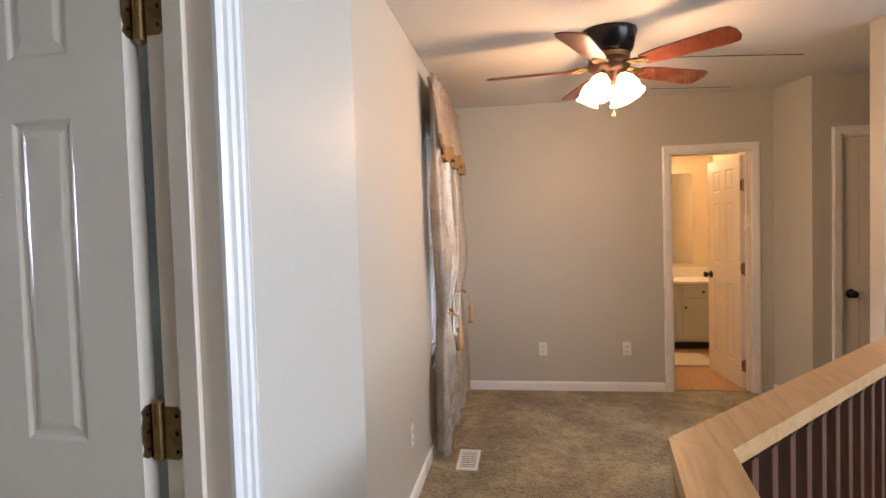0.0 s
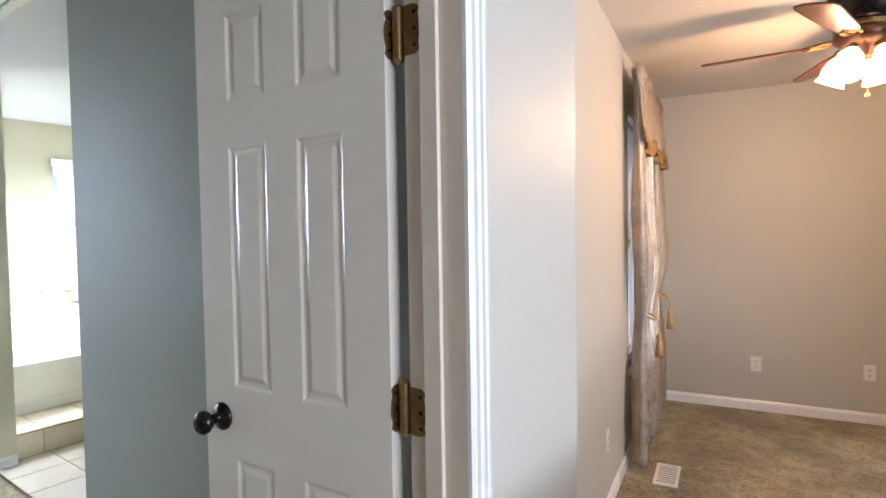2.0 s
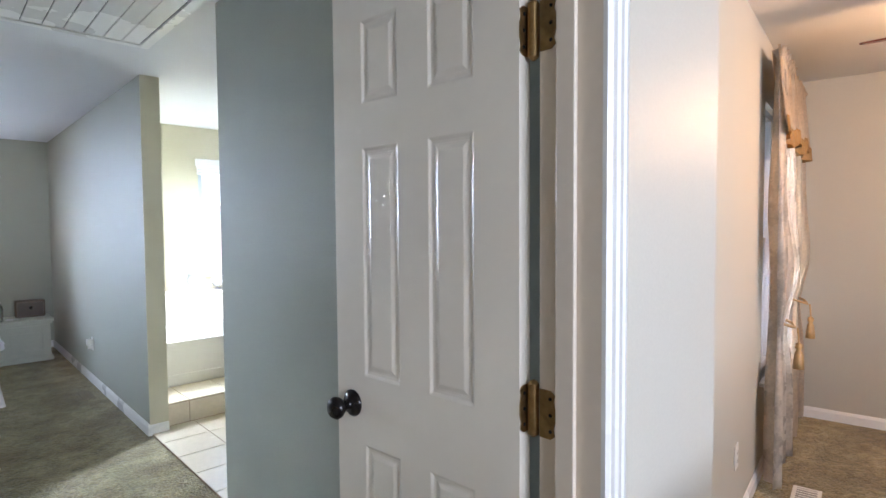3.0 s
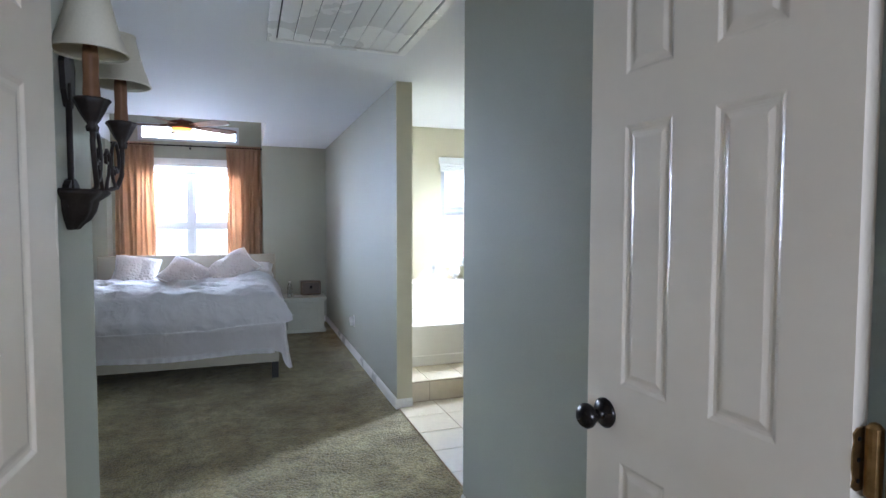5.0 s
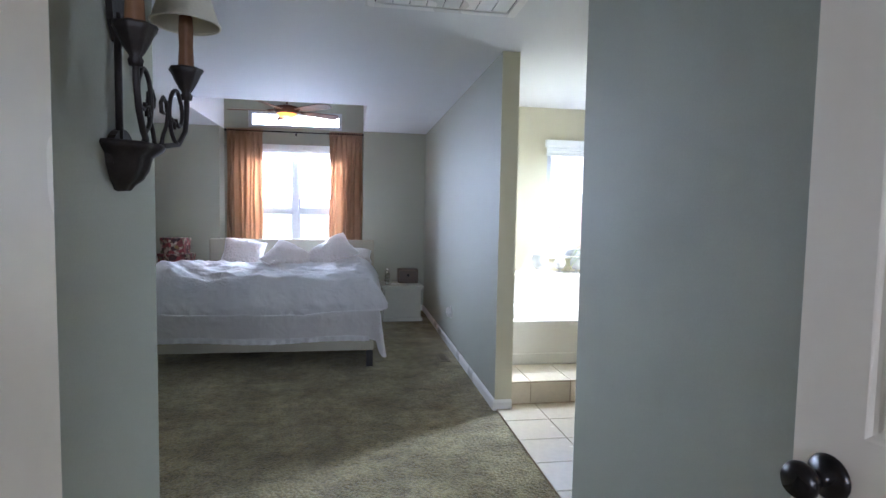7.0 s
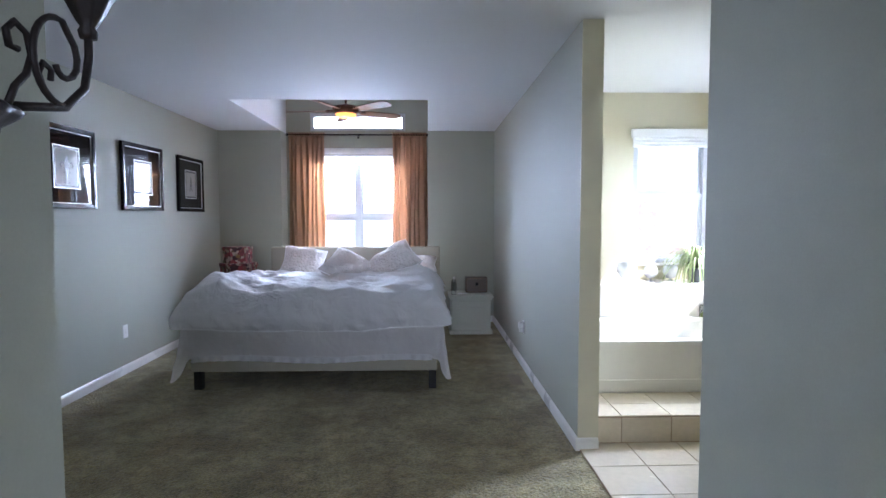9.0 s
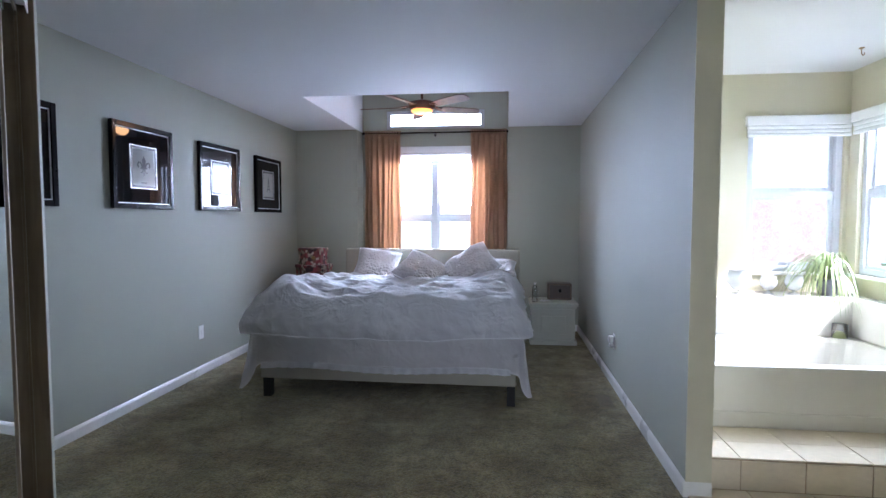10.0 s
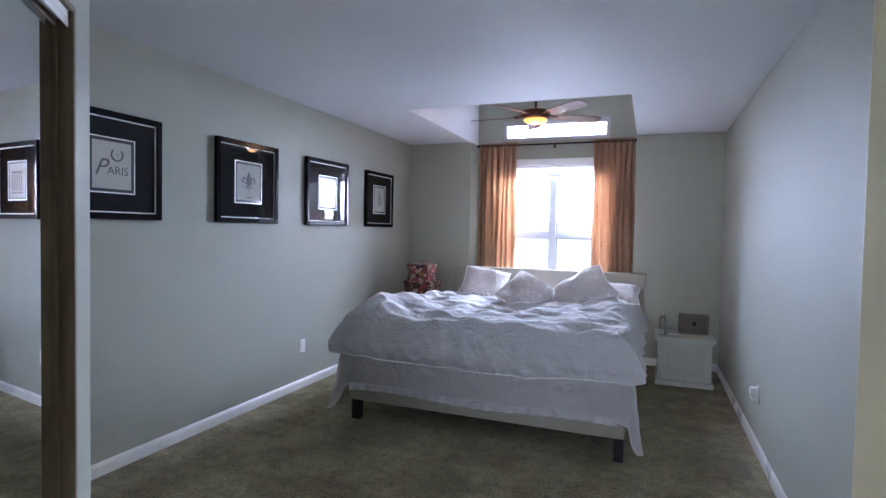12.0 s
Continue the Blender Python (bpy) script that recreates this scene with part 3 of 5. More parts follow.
def casing(name, p, q, height, width, material, label, proud=0.017, side=-1, plain=False):
    """Moulded casing round an opening whose two feet stand at p and q on the wall's face."""
    t = thing(name, label, "door frame", kind="structure", at=frame_at(p, q))
    L = math.hypot(q[0] - p[0], q[1] - p[1])
    prof = [(0.0, 0.0), (0.0, proud * 0.5), (0.007, proud * 0.75), (0.012, proud * 0.75), (0.014, proud * 0.35), (0.018, proud * 0.35), (0.021, proud * 0.85), (0.029, proud), (0.032, proud * 0.45), (0.036, proud * 0.45), (0.039, proud), (width - 0.016, proud * 1.1), (width - 0.013, proud * 0.5), (width - 0.009, proud * 0.5), (width - 0.006, proud), (width, proud * 0.8), (width, 0.0)]
    if plain:
        prof = [(0.0, 0.0), (0.0, proud * 0.6), (0.012, proud * 0.85), (width - 0.014, proud), (width, proud * 0.7), (width, 0.0)]

    def run(pts_fn, name_):
        bm = bmesh.new()
        a = [bm.verts.new(pts_fn(o, d, 0)) for o, d in prof]
        b = [bm.verts.new(pts_fn(o, d, 1)) for o, d in prof]
        n = len(a)
        bm.faces.new(a)
        bm.faces.new(b[::-1])
        for k in range(n):
            bm.faces.new((a[k], a[(k + 1) % n], b[(k + 1) % n], b[k]))
        part(name_, bm, material, t)
    run(lambda o, d, e: (-o, side * d, (height + o) * e), "side_casing")
    run(lambda o, d, e: (L + o, side * d, (height + o) * e), "side_casing")
    run(lambda o, d, e: ((-o if e == 0 else L + o), side * d, height + o), "head_casing")
    return t


def jamb(name, p, q, height, depth, material, label, stop=True):
    """Lining boards through a wall, with a stop bead."""
    t = thing(name, label, "door frame", kind="structure", at=frame_at(p, q))
    L = math.hypot(q[0] - p[0], q[1] - p[1])
    th = 0.018
    part("jamb_board", box((0, -0.002, 0), (th, depth + 0.002, height), 0.0015), material, t)
    part("jamb_board", box((L - th, -0.002, 0), (L, depth + 0.002, height), 0.0015), material, t)
    part("head_board", box((th, -0.002, height - th), (L - th, depth + 0.002, height), 0.0015), material, t)
    if stop:
        part("door_stop", box((th, depth - 0.078, 0), (th + 0.011, depth - 0.040, height - th), 0.002), material, t)
        part("door_stop", box((L - th - 0.011, depth - 0.078, 0), (L - th, depth - 0.040, height - th), 0.002), material, t)
    return t


jamb("door_1_jamb", (DO0, 0.42), (DO1, 0.42), DOH, 0.125, JAMB_PAINT, "cream-white painted jamb of the double doorway")
for z in (1.80, 1.095, 0.26):
    jh = thing("jamb_hinge", "tarnished brass hinge leaf screwed to the door jamb", "hinge", "jamb hinges", at=pose(DO1 - 0.018, 0.545, z, 0, 0, 180))
    plate = [(0, -0.045), (0.024, -0.045), (0.033, -0.038), (0.030, -0.026), (0.034, -0.012), (0.034, 0.012), (0.030, 0.026), (0.033, 0.038), (0.024, 0.045), (0, 0.045)]
    part("plate", prism(plate, 0.0, 0.0025, Matrix(((0, 0, 1, 0), (1, 0, 0, 0), (0, 1, 0, 0), (0, 0, 0, 1)))), BRASS, jh)
    for dz in (-0.03, 0.0, 0.03):
        part("screw", lathe([(0.0035, 0), (0.0035, 0.001), (0, 0.0014)], 8, pose(0.0024, 0.024, dz, 0, 90, 0)), BLACK_METAL, jh)
casing("door_1_casing", (DO0 + 0.006, 0.42), (DO1 - 0.018, 0.42), DOH - 0.006, 0.062, TRIM, "white moulded casing round the double doorway")
casing("door_1_inner_casing", (DO1 - 0.006, 0.545), (DO0 + 0.006, 0.545), DOH - 0.006, 0.058, TRIM, "white moulded casing on the bedroom side")
door_leaf("door_leaf", pose(0.957, 0.583, 0, 0, 0, 94.2), 0.562, 2.03, "white six-panel door leaf standing open into the bedroom", 1, 1.0, (1.80, 1.095, 0.26))
left_leaf = door_leaf("door_leaf", pose(-0.222, 0.562, 0, 0, 0, 88.0) @ pose(0, -0.035, 0), 0.60, 2.03, "white six-panel door leaf standing open against the sconce wall", 0, 1.018, ())

# loft bathroom door and casing
jamb("door_2_jamb", lp(3.33, -1.82), lp(3.33, -2.454), 2.0, 0.12, DOOR_PAINT, "white painted jamb of the bathroom doorway")
casing("door_2_casing", lp(3.33, -1.826), lp(3.33, -2.448), 1.994, 0.066, TRIM, "white casing round the bathroom doorway", plain=True)
bath_door = door_leaf("door_leaf", LOFT @ pose(3.43, -2.434, 0, 0, 0, 6), 0.60, 1.97, "white six-panel bathroom door standing open inward", 1, 0.93, (1.72, 1.02, 0.2))
door_leaf("door_leaf", LOFT @ pose(3.007, -3.532, 0, 0, 0, 90), 0.605, 2.02, "closed white panel closet door with a dark knob", 1, 0.86, ())
casing("door_3_casing", lp(2.95, -2.921), lp(2.95, -3.539), 2.024, 0.066, TRIM, "white casing round the closet door", plain=True)
jamb("door_3_jamb", lp(2.95, -2.915), lp(2.95, -3.545), 2.03, 0.1, DOOR_PAINT, "white painted jamb of the closet door", False)

# ---- mirrored closet on the diagonal ----
CW0, CW1 = 0.10, CL - 0.15
jamb("closet_jamb", CM @ Vector((CW0, 0, 0)), CM @ Vector((CW1, 0, 0)), 2.08, 0.10, BROWN_JAMB, "brown finished jamb of the mirrored closet", False)
track = thing("closet_track", "white metal head track of the sliding closet doors", "door track", kind="structure", at=CM)
part("track_rail", boxes([((CW0 + 0.02, 0.012, 2.035), (CW1 - 0.02, 0.085, 2.062)), ((CW0 + 0.02, 0.012, 2.012), (CW1 - 0.02, 0.016, 2.035))], 0.002), TRIM, track)
part("floor_track", box((CW0 + 0.02, 0.012, 0.0), (CW1 - 0.02, 0.065, 0.006), 0.001), BRASS, track)
for x0, x1, y in ((CW0 + 0.025, (CW0 + CW1) / 2 + 0.02, 0.018), ((CW0 + CW1) / 2 - 0.02, CW1 - 0.022, 0.040)):
    md = thing("mirrored_door", "sliding closet door faced with mirror in a slim bronze frame", "mirrored door", "closet doors", at=CM @ pose(x0, y, 0.008))
    w = x1 - x0
    part("mirror_panel", box((0.016, 0.004, 0.02), (w - 0.016, 0.010, 2.0)), MIRROR, md, "silvered mirror glass")
    part("stile", box((0, 0, 0), (0.016, 0.018, 2.02), 0.002), BROWN_JAMB, md)
    part("stile", box((w - 0.016, 0, 0), (w, 0.018, 2.02), 0.002), BROWN_JAMB, md)
    part("rail", box((0.016, 0, 0), (w - 0.016, 0.018, 0.02), 0.002), BROWN_JAMB, md)
    part("rail", box((0.016, 0, 2.0), (w - 0.016, 0.018, 2.02), 0.002), BROWN_JAMB, md)


# ---- windows ----
def window(name, at, w, h, label, mullion=True, rail=0.41, glassy=True, sill=True, mid=False):
    """A vinyl window filling an opening w x h; local x along, y outward, z up from the sill."""
    t = thing(name, label, "window", kind="structure", at=at)
    f = 0.045
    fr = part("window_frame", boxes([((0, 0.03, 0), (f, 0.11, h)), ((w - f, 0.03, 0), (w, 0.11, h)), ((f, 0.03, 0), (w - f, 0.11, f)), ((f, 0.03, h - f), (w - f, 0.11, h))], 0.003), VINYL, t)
    cells = [(f, w - f)]
    if mullion:
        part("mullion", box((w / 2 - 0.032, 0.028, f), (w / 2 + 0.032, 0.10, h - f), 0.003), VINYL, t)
        cells = [(f, w / 2 - 0.032), (w / 2 + 0.032, w - f)]
    for a, b in cells:
        if rail:
            zc = h * rail
            part("meeting_rail", box((a, 0.045, zc - 0.02), (b, 0.10, zc + 0.02), 0.003), VINYL, t)
            for z0, z1, y in ((f, zc - 0.02, 0.05), (zc + 0.02, h - f, 0.075)):
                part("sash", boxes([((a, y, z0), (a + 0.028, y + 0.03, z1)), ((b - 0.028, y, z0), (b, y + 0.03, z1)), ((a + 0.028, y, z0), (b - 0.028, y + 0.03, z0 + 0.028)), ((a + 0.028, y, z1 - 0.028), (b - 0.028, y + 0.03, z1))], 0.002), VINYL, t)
                if mid:
                    part("glazing_bar", boxes([(((a + b) / 2 - 0.0045, y + 0.01, z0 + 0.028), ((a + b) / 2 + 0.0045, y + 0.02, z1 - 0.028)), ((a + 0.028, y + 0.01, (z0 + z1) / 2 - 0.0045), (b - 0.028, y + 0.02, (z0 + z1) / 2 + 0.0045))]), VINYL, t)
                g = part("pane", box((a + 0.026, y + 0.013, z0 + 0.026), (b - 0.026, y + 0.017, z1 - 0.026)), GLASS, t)
                g.visible_shadow = False
        else:
            # dimmed pane still casts shadow, so it holds back the lamp outside
            g = part("pane", box((a - 0.004, 0.062, f - 0.004), (b + 0.004, 0.066, h - f + 0.004)), DIMMING_GLASS, t)
    if sill:
        part("window_sill", box((-0.05, -0.03, -0.022), (w + 0.05, 0.03, 0.0), 0.004), TRIM, t)
    return t


window("window_1", pose(WX0, OUT, WZ0), WX1 - WX0, WZ1 - WZ0, "white vinyl double window behind the bed", True, 0.36, mid=True)
window("window_2", pose(WX0, OUT, 2.515), WX1 - WX0, 0.235, "white transom window high in the dormer", False, 0, sill=False)
window("window_3", pose(2.17, 5.80, 0.95), 0.70, 1.15, "white bathroom window over the tub", False, 0.53)
window("window_4", pose(2.90, 5.68, 0.95, 0, 0, -90), 0.93, 1.15, "white bathroom side window over the tub", False, 0.53)
window("window_5", LOFT @ pose(2.02, 0, 0.55), 0.96, 1.57, "white loft window behind satin curtains", True, 0.5)
# unseen window, added and sized to suit the stairwell fill lamp
window("window_6", pose(2.3, -4.6, 1.0, 0, 0, 180), 3.6, 1.4, "unseen white window added round the stairwell fill lamp", True, 0)


def blind(at, w, drop, folds, label, valance=0.075):
    t = thing("window_blind", label, "blind", at=at)
    part("headrail", box((0, -0.05, -valance), (w, -0.004, 0), 0.006), BLIND, t)
    for k in range(folds):
        z = -valance - drop * k / folds
        part("fold", box((0.012, -0.040 + 0.004 * (k % 2), z - drop / folds + 0.002), (w - 0.012, -0.012 - 0.003 * (k % 2), z - 0.001), 0.006), BLIND, t)
    return t


blind(pose(WX0 + 0.02, OUT, 2.285), WX1 - WX0 - 0.04, 0.13, 4, "white cellular blind drawn up in the window head", 0.085)
blind(pose(2.14, 5.80, 2.15), 0.765, 0.09, 3, "white fabric blind drawn up over the bathroom window")
blind(pose(2.90, 5.715, 2.15, 0, 0, -90), 0.99, 0.09, 3, "white fabric blind drawn up over the side window")


# ---- curtains ----
def curtain_panel(name, at, w, top, bottom, depth, folds, material, label, pinch=None, seed=0, ruffle=0.05):
    """A gathered cloth; local x along the rod, y out into the room (negative)."""
    rnd = random.Random(seed)
    ph = [rnd.uniform(-0.6, 0.6) for _ in range(8)]

    def fn(s, t):
        z = top + (bottom - top) * t
        a = s * folds * 2 * math.pi + 0.5 * math.sin(3 * t + ph[0]) + 0.7 * math.sin(s * 9 + ph[1])
        amp = depth * (0.55 + 0.45 * min(t * 3, 1)) * (0.8 + 0.3 * math.sin(s * 17 + ph[2]))
        x = s * w + 0.012 * math.sin(a * 0.5 + ph[3]) * t + 0.008 * math.sin(t * 7 + s * 11)
        y = -0.035 - depth - amp * math.sin(a) + 0.35 * amp * math.sin(2 * a + ph[4])
        if pinch:
            k = math.exp(-((z - pinch[0]) / pinch[2]) ** 2)
            x = x + (pinch[1] * w - x) * 0.62 * k
            x += 0.16 * s * max(0.0, (pinch[0] - z) / pinch[0]) ** 0.8
            y = y * (1 - 0.2 * k) - 0.05 * math.exp(-((z - pinch[0] - 0.32) / 0.25) ** 2) * math.sin(math.pi * s)
        return (x, y, z)
    t = thing(name, label, "curtain", at=at)
    part("cloth", sheet(fn, folds * 10, 40, 0.0025), material, t, smooth=True)

    def head(s, k):
        a = s * folds * 4 * math.pi + ph[5]
        return (s * w, -0.035 - depth - depth * 0.7 * math.sin(a) * (0.4 + k), top - 0.006 + ruffle * k + 0.006 * math.sin(a * 2.3))
    part("ruffle", sheet(head, folds * 14, 3, 0.002), material, t, smooth=True)
    return t


curtain_panel("curtain", pose(-1.485, 8.18, 0), 0.47, 2.43, 0.30, 0.030, 7, GOLD_FABRIC, "copper-gold pleated curtain hanging from a dark rod", seed=3)
curtain_panel("curtain", pose(-0.135, 8.18, 0), 0.455, 2.43, 0.30, 0.030, 7, GOLD_FABRIC, "copper-gold pleated curtain hanging from a dark rod", seed=8)
rod = thing("curtain_rod", "thin dark metal curtain rod across the dormer", "curtain rod", at=pose(0, 8.115, 2.445))
part("pole", tube([(-1.50, 0, 0), (0.325, 0, 0)], 0.009, 12), BLACK_METAL, rod, smooth=True)
for x in (-1.50, 0.325):
    part("finial", lathe([(0, -0.02), (0.014, -0.012), (0.018, 0), (0.012, 0.014), (0, 0.02)], 16, pose(x, 0, 0, 0, 90, 0)), BLACK_METAL, rod, smooth=True)
part("bracket", boxes([((-0.60, -0.004, -0.006), (-0.588, 0.135, 0.006)), ((-0.606, 0.125, -0.03), (-0.582, 0.135, 0.03))], 0.001), BLACK_METAL, rod)

# loft curtains, valance, tiebacks
LC = LOFT @ pose(1.80, -0.01, 0)
curtain_panel("loft_curtain", LC, 0.56, 2.30, 0.03, 0.040, 4, SATIN_GREY, "silver-beige satin curtain tied back with a tassel", pinch=(0.86, 0.55, 0.22), seed=21)
curtain_panel("loft_curtain", LOFT @ pose(2.66, -0.01, 0), 0.46, 2.30, 0.04, 0.035, 4, SATIN, "silver-beige satin curtain tied back with a tassel", pinch=(0.90, 0.6, 0.22), seed=23)


def valance_fn(s, t):
    a = s * 9 * 2 * math.pi
    scallop = 0.06 * abs(math.sin(s * 3 * math.pi))
    return (s * 1.36, -0.06 - 0.045 * t - 0.022 * math.sin(a) - 0.01 * math.sin(a * 2.1 + 1), 2.36 - t * (0.42 + scallop))


val = thing("curtain_valance", "gathered satin valance with a gold fringe over the loft window", "valance", at=LC)
part("cloth", sheet(valance_fn, 110, 12, 0.003), SATIN, val, smooth=True)
part("gold_band", sheet(lambda s, t: tuple(a + b for a, b in zip(valance_fn(s, 0.86 + 0.2 * t), (0, -0.006, 0))), 110, 4, 0.003), SATIN_GOLD, val, "gold scalloped band", True)
for i, (u, z) in enumerate(((2.10, 0.86), (2.88, 0.90))):
    ta = thing("tieback", "gold rope tieback with a hanging tassel", "tassel", "tiebacks", at=LOFT @ pose(u, -0.15, z))
    part("cord", tube([(-0.06, 0.10, 0.04), (-0.04, 0.03, 0.015), (0, 0.0, 0), (0.04, 0.02, 0.02), (0.06, 0.10, 0.05)], 0.008, 8), SATIN_GOLD, ta, smooth=True)
    part("tassel_cord", tube([(0, -0.015, 0), (0.004, -0.02, -0.05), (0.0, -0.022, -0.09)], 0.005, 6), SATIN_GOLD, ta)
    part("tassel", lathe([(0, 0.0), (0.016, -0.012), (0.019, -0.03), (0.011, -0.045), (0.018, -0.06), (0.026, -0.11), (0.029, -0.15), (0.0, -0.152)], 16, pose(0, -0.022, -0.08)), SATIN_GOLD, ta, smooth=True)


# ---- ceiling fans ----
def fan_blade(r0, r1, wmax, material, parent, angle, z, pitch=11, square=False):
    out = []
    if square:
        pts = [(r0, 0.045), (r0 + 0.10, wmax * 0.46), (r1 - 0.06, wmax * 0.56), (r1 - 0.02, wmax * 0.50), (r1, 0.03)]
    else:
        pts = [(r0, 0.04), (r0 + 0.1, wmax * 0.45), (r1 - 0.08, wmax * 0.55), (r1 - 0.02, wmax * 0.42), (r1, wmax * 0.2)]
    out = [(x, -y) for x, y in pts] + [(x, y) for x, y in pts[::-1]]
    bm = prism(out, -0.004, 0.004)
    bmesh.ops.transform(bm, matrix=pose(0, 0, z, 0, 0, angle) @ pose(0, 0, 0, pitch, 0, 0), verts=bm.verts[:])
    return part("blade", bm, material, parent)


def blade_arm(parent, angle, z, r0, r1, material):
    bm = bmesh.new()
    for s in (-1, 1):
        tube([(r0, 0, 0.012), (r0 + 0.04, s * 0.03, 0.0), (r0 + 0.085, s * 0.035, -0.004), (r1 - 0.03, s * 0.012, 0.0), (r1, s * 0.03, -0.006), (r1 + 0.03, s * 0.012, -0.007)], 0.0075, 6, bm)
    tube([(r0, 0, 0.012), (r1 + 0.03, 0, -0.006)], 0.008, 6, bm)
    bmesh.ops.transform(bm, matrix=pose(0, 0, z, 0, 0, angle), verts=bm.verts[:])
    return part("blade_arm", bm, material, parent, smooth=True)


FX, FY = 3.355, -0.21
fan = thing("ceiling_fan", "dark bronze ceiling fan with cherry blades and lit tulip shades", "ceiling fan", at=pose(FX, FY, CEIL))
part("canopy", lathe([(0, 0), (0.150, 0), (0.152, -0.012), (0.146, -0.03), (0.128, -0.105), (0.110, -0.122), (0, -0.122)], 36), BLACK_METAL, fan, smooth=True)
part("brass_ring", lathe([(0.10, -0.122), (0.113, -0.126), (0.113, -0.134), (0.10, -0.138), (0.112, -0.142), (0.11, -0.152), (0, -0.152)], 36), BRASS, fan, smooth=True)
part("motor", lathe([(0.105, -0.15), (0.115, -0.165), (0.112, -0.195), (0.08, -0.22), (0.066, -0.235), (0.066, -0.275), (0.045, -0.292), (0, -0.292)], 36), BRONZE, fan, smooth=True)
for k in range(5):
    a = 20.6 + 72 * k
    blade_arm(fan, a, -0.192, 0.10, 0.20, BRASS)
    fan_blade(0.20, 0.675, 0.14, CHERRY, fan, a, -0.196, -12, True)
TULIP = [(0.014, 0.0), (0.030, -0.012), (0.052, -0.045), (0.060, -0.085), (0.055, -0.120), (0.066, -0.140), (0.063, -0.141), (0.051, -0.118), (0.055, -0.085), (0.047, -0.047), (0.026, -0.016), (0.012, -0.006)]
for k in range(4):
    a = 61 + 90 * k
    m = pose(0, 0, -0.240, 0, 0, a) @ pose(0.068, 0, 0, 0, -30, 0)
    part("lamp_holder", lathe([(0, 0.018), (0.02, 0.015), (0.024, -0.004), (0.016, -0.012), (0, -0.012)], 16, m), BRASS, fan, smooth=True)
    part("glass_shade", lathe(TULIP, 20, m @ pose(0, 0, -0.004)), LAMP_GLASS, fan, "lit frosted tulip glass", True)
part("pull_chain", tube([(0.012, -0.02, -0.29), (0.012, -0.022, -0.43)], 0.0025, 6), BRASS, fan)
part("pull_knob", lathe([(0, 0), (0.008, -0.008), (0.011, -0.018), (0.006, -0.028), (0, -0.03)], 12, pose(0.012, -0.022, -0.43)), BRASS, fan, smooth=True)
for k in range(2):
    a = radians(61 + 180 * k)
    point_light("fan_lamp", (FX + 0.15 * math.cos(a), FY + 0.15 * math.sin(a), CEIL - 0.46), FAN_WATTS, 0.07, WARM)

bfan = thing("ceiling_fan", "bronze ceiling fan with brown blades and a lit amber bowl", "ceiling fan", at=pose(-0.56, 6.91, 2.52))
part("downrod", tube([(0, 0, 0.05), (0, 0, 0.73)], 0.012, 12), BRONZE, bfan, smooth=True)
part("canopy", lathe([(0, 0.73), (0.07, 0.73), (0.066, 0.70), (0.03, 0.66), (0, 0.66)], 24), BRONZE, bfan, smooth=True)
part("motor", lathe([(0, 0.075), (0.03, 0.07), (0.06, 0.055), (0.135, 0.04), (0.145, 0.015), (0.135, -0.02), (0.10, -0.035), (0, -0.035)], 32), BRONZE, bfan, smooth=True)
part("light_bowl", lathe([(0.104, -0.035), (0.112, -0.045), (0.098, -0.062), (0.06, -0.075), (0.0, -0.080)], 28), AMBER_GLASS, bfan, "lit amber glass bowl", True)
part("pull_chain", tube([(0.05, -0.06, -0.06), (0.05, -0.062, -0.20)], 0.002, 6), BRASS, bfan)
for k in range(5):
    blade_arm(bfan, 31 + 72 * k, 0.0, 0.12, 0.19, BRONZE)
    fan_blade(0.19, 0.66, 0.13, BROWN_BLADE, bfan, 31 + 72 * k, -0.004, -13)
point_light("bedroom_fan_lamp", (-0.56, 6.91, 2.37), 1.2, 0.07, (1.0, 0.55, 0.22))


# ---- outlets, plates, vents ----
def outlet(at, label, kind_="outlet"):
    """Face plate in local x, z; y = 0 on the wall, room towards -y."""
    t = thing("wall_outlet" if kind_ == "outlet" else "wall_plate", label, "outlet" if kind_ == "outlet" else "wall plate", "wall plates", at=at)
    part("face_plate", box((-0.036, -0.006, -0.058), (0.036, 0, 0.058), 0.003), PLASTIC, t)
    if kind_ == "outlet":
        for z in (-0.02, 0.02):
            part("socket", box((-0.017, -0.0085, z - 0.014), (0.017, -0.005, z + 0.014), 0.003), PLASTIC, t)
            part("slots", boxes([((-0.008, -0.0092, z - 0.004), (-0.005, -0.008, z + 0.006)), ((0.005, -0.0092, z - 0.004), (0.008, -0.008, z + 0.006)), ((-0.002, -0.0092, z - 0.011), (0.002, -0.008, z - 0.007))]), SLOT, t)
    else:
        part("rocker", box((-0.010, -0.010, -0.022), (0.010, -0.005, 0.022), 0.002), PLASTIC, t)
    return t


outlet(LOFT @ pose(3.33, -0.75, 0.36, 0, 0, -90), "white duplex wall outlet above the baseboard")
outlet(LOFT @ pose(3.33, -1.452, 0.365, 0, 0, -90), "white duplex wall outlet above the baseboard")
outlet(LOFT @ pose(1.31, 0, 0.36), "white duplex wall outlet low on the loft wall")
outlet(pose(-2.34, 5.735, 0.372, 0, 0, 90), "white wall plate low on the picture wall", "plate")
outlet(pose(1.12, 1.30, 0.40, 0, 0, -90), "white wall plate low on the green wall", "plate")
nl = outlet(pose(1.188, 5.79, 0.372, 0, 0, -90), "white outlet with a plugged-in night light")
part("night_light", box((-0.022, -0.05, -0.012), (0.022, -0.009, 0.045), 0.008), PLASTIC, nl, "small white plug-in night light")
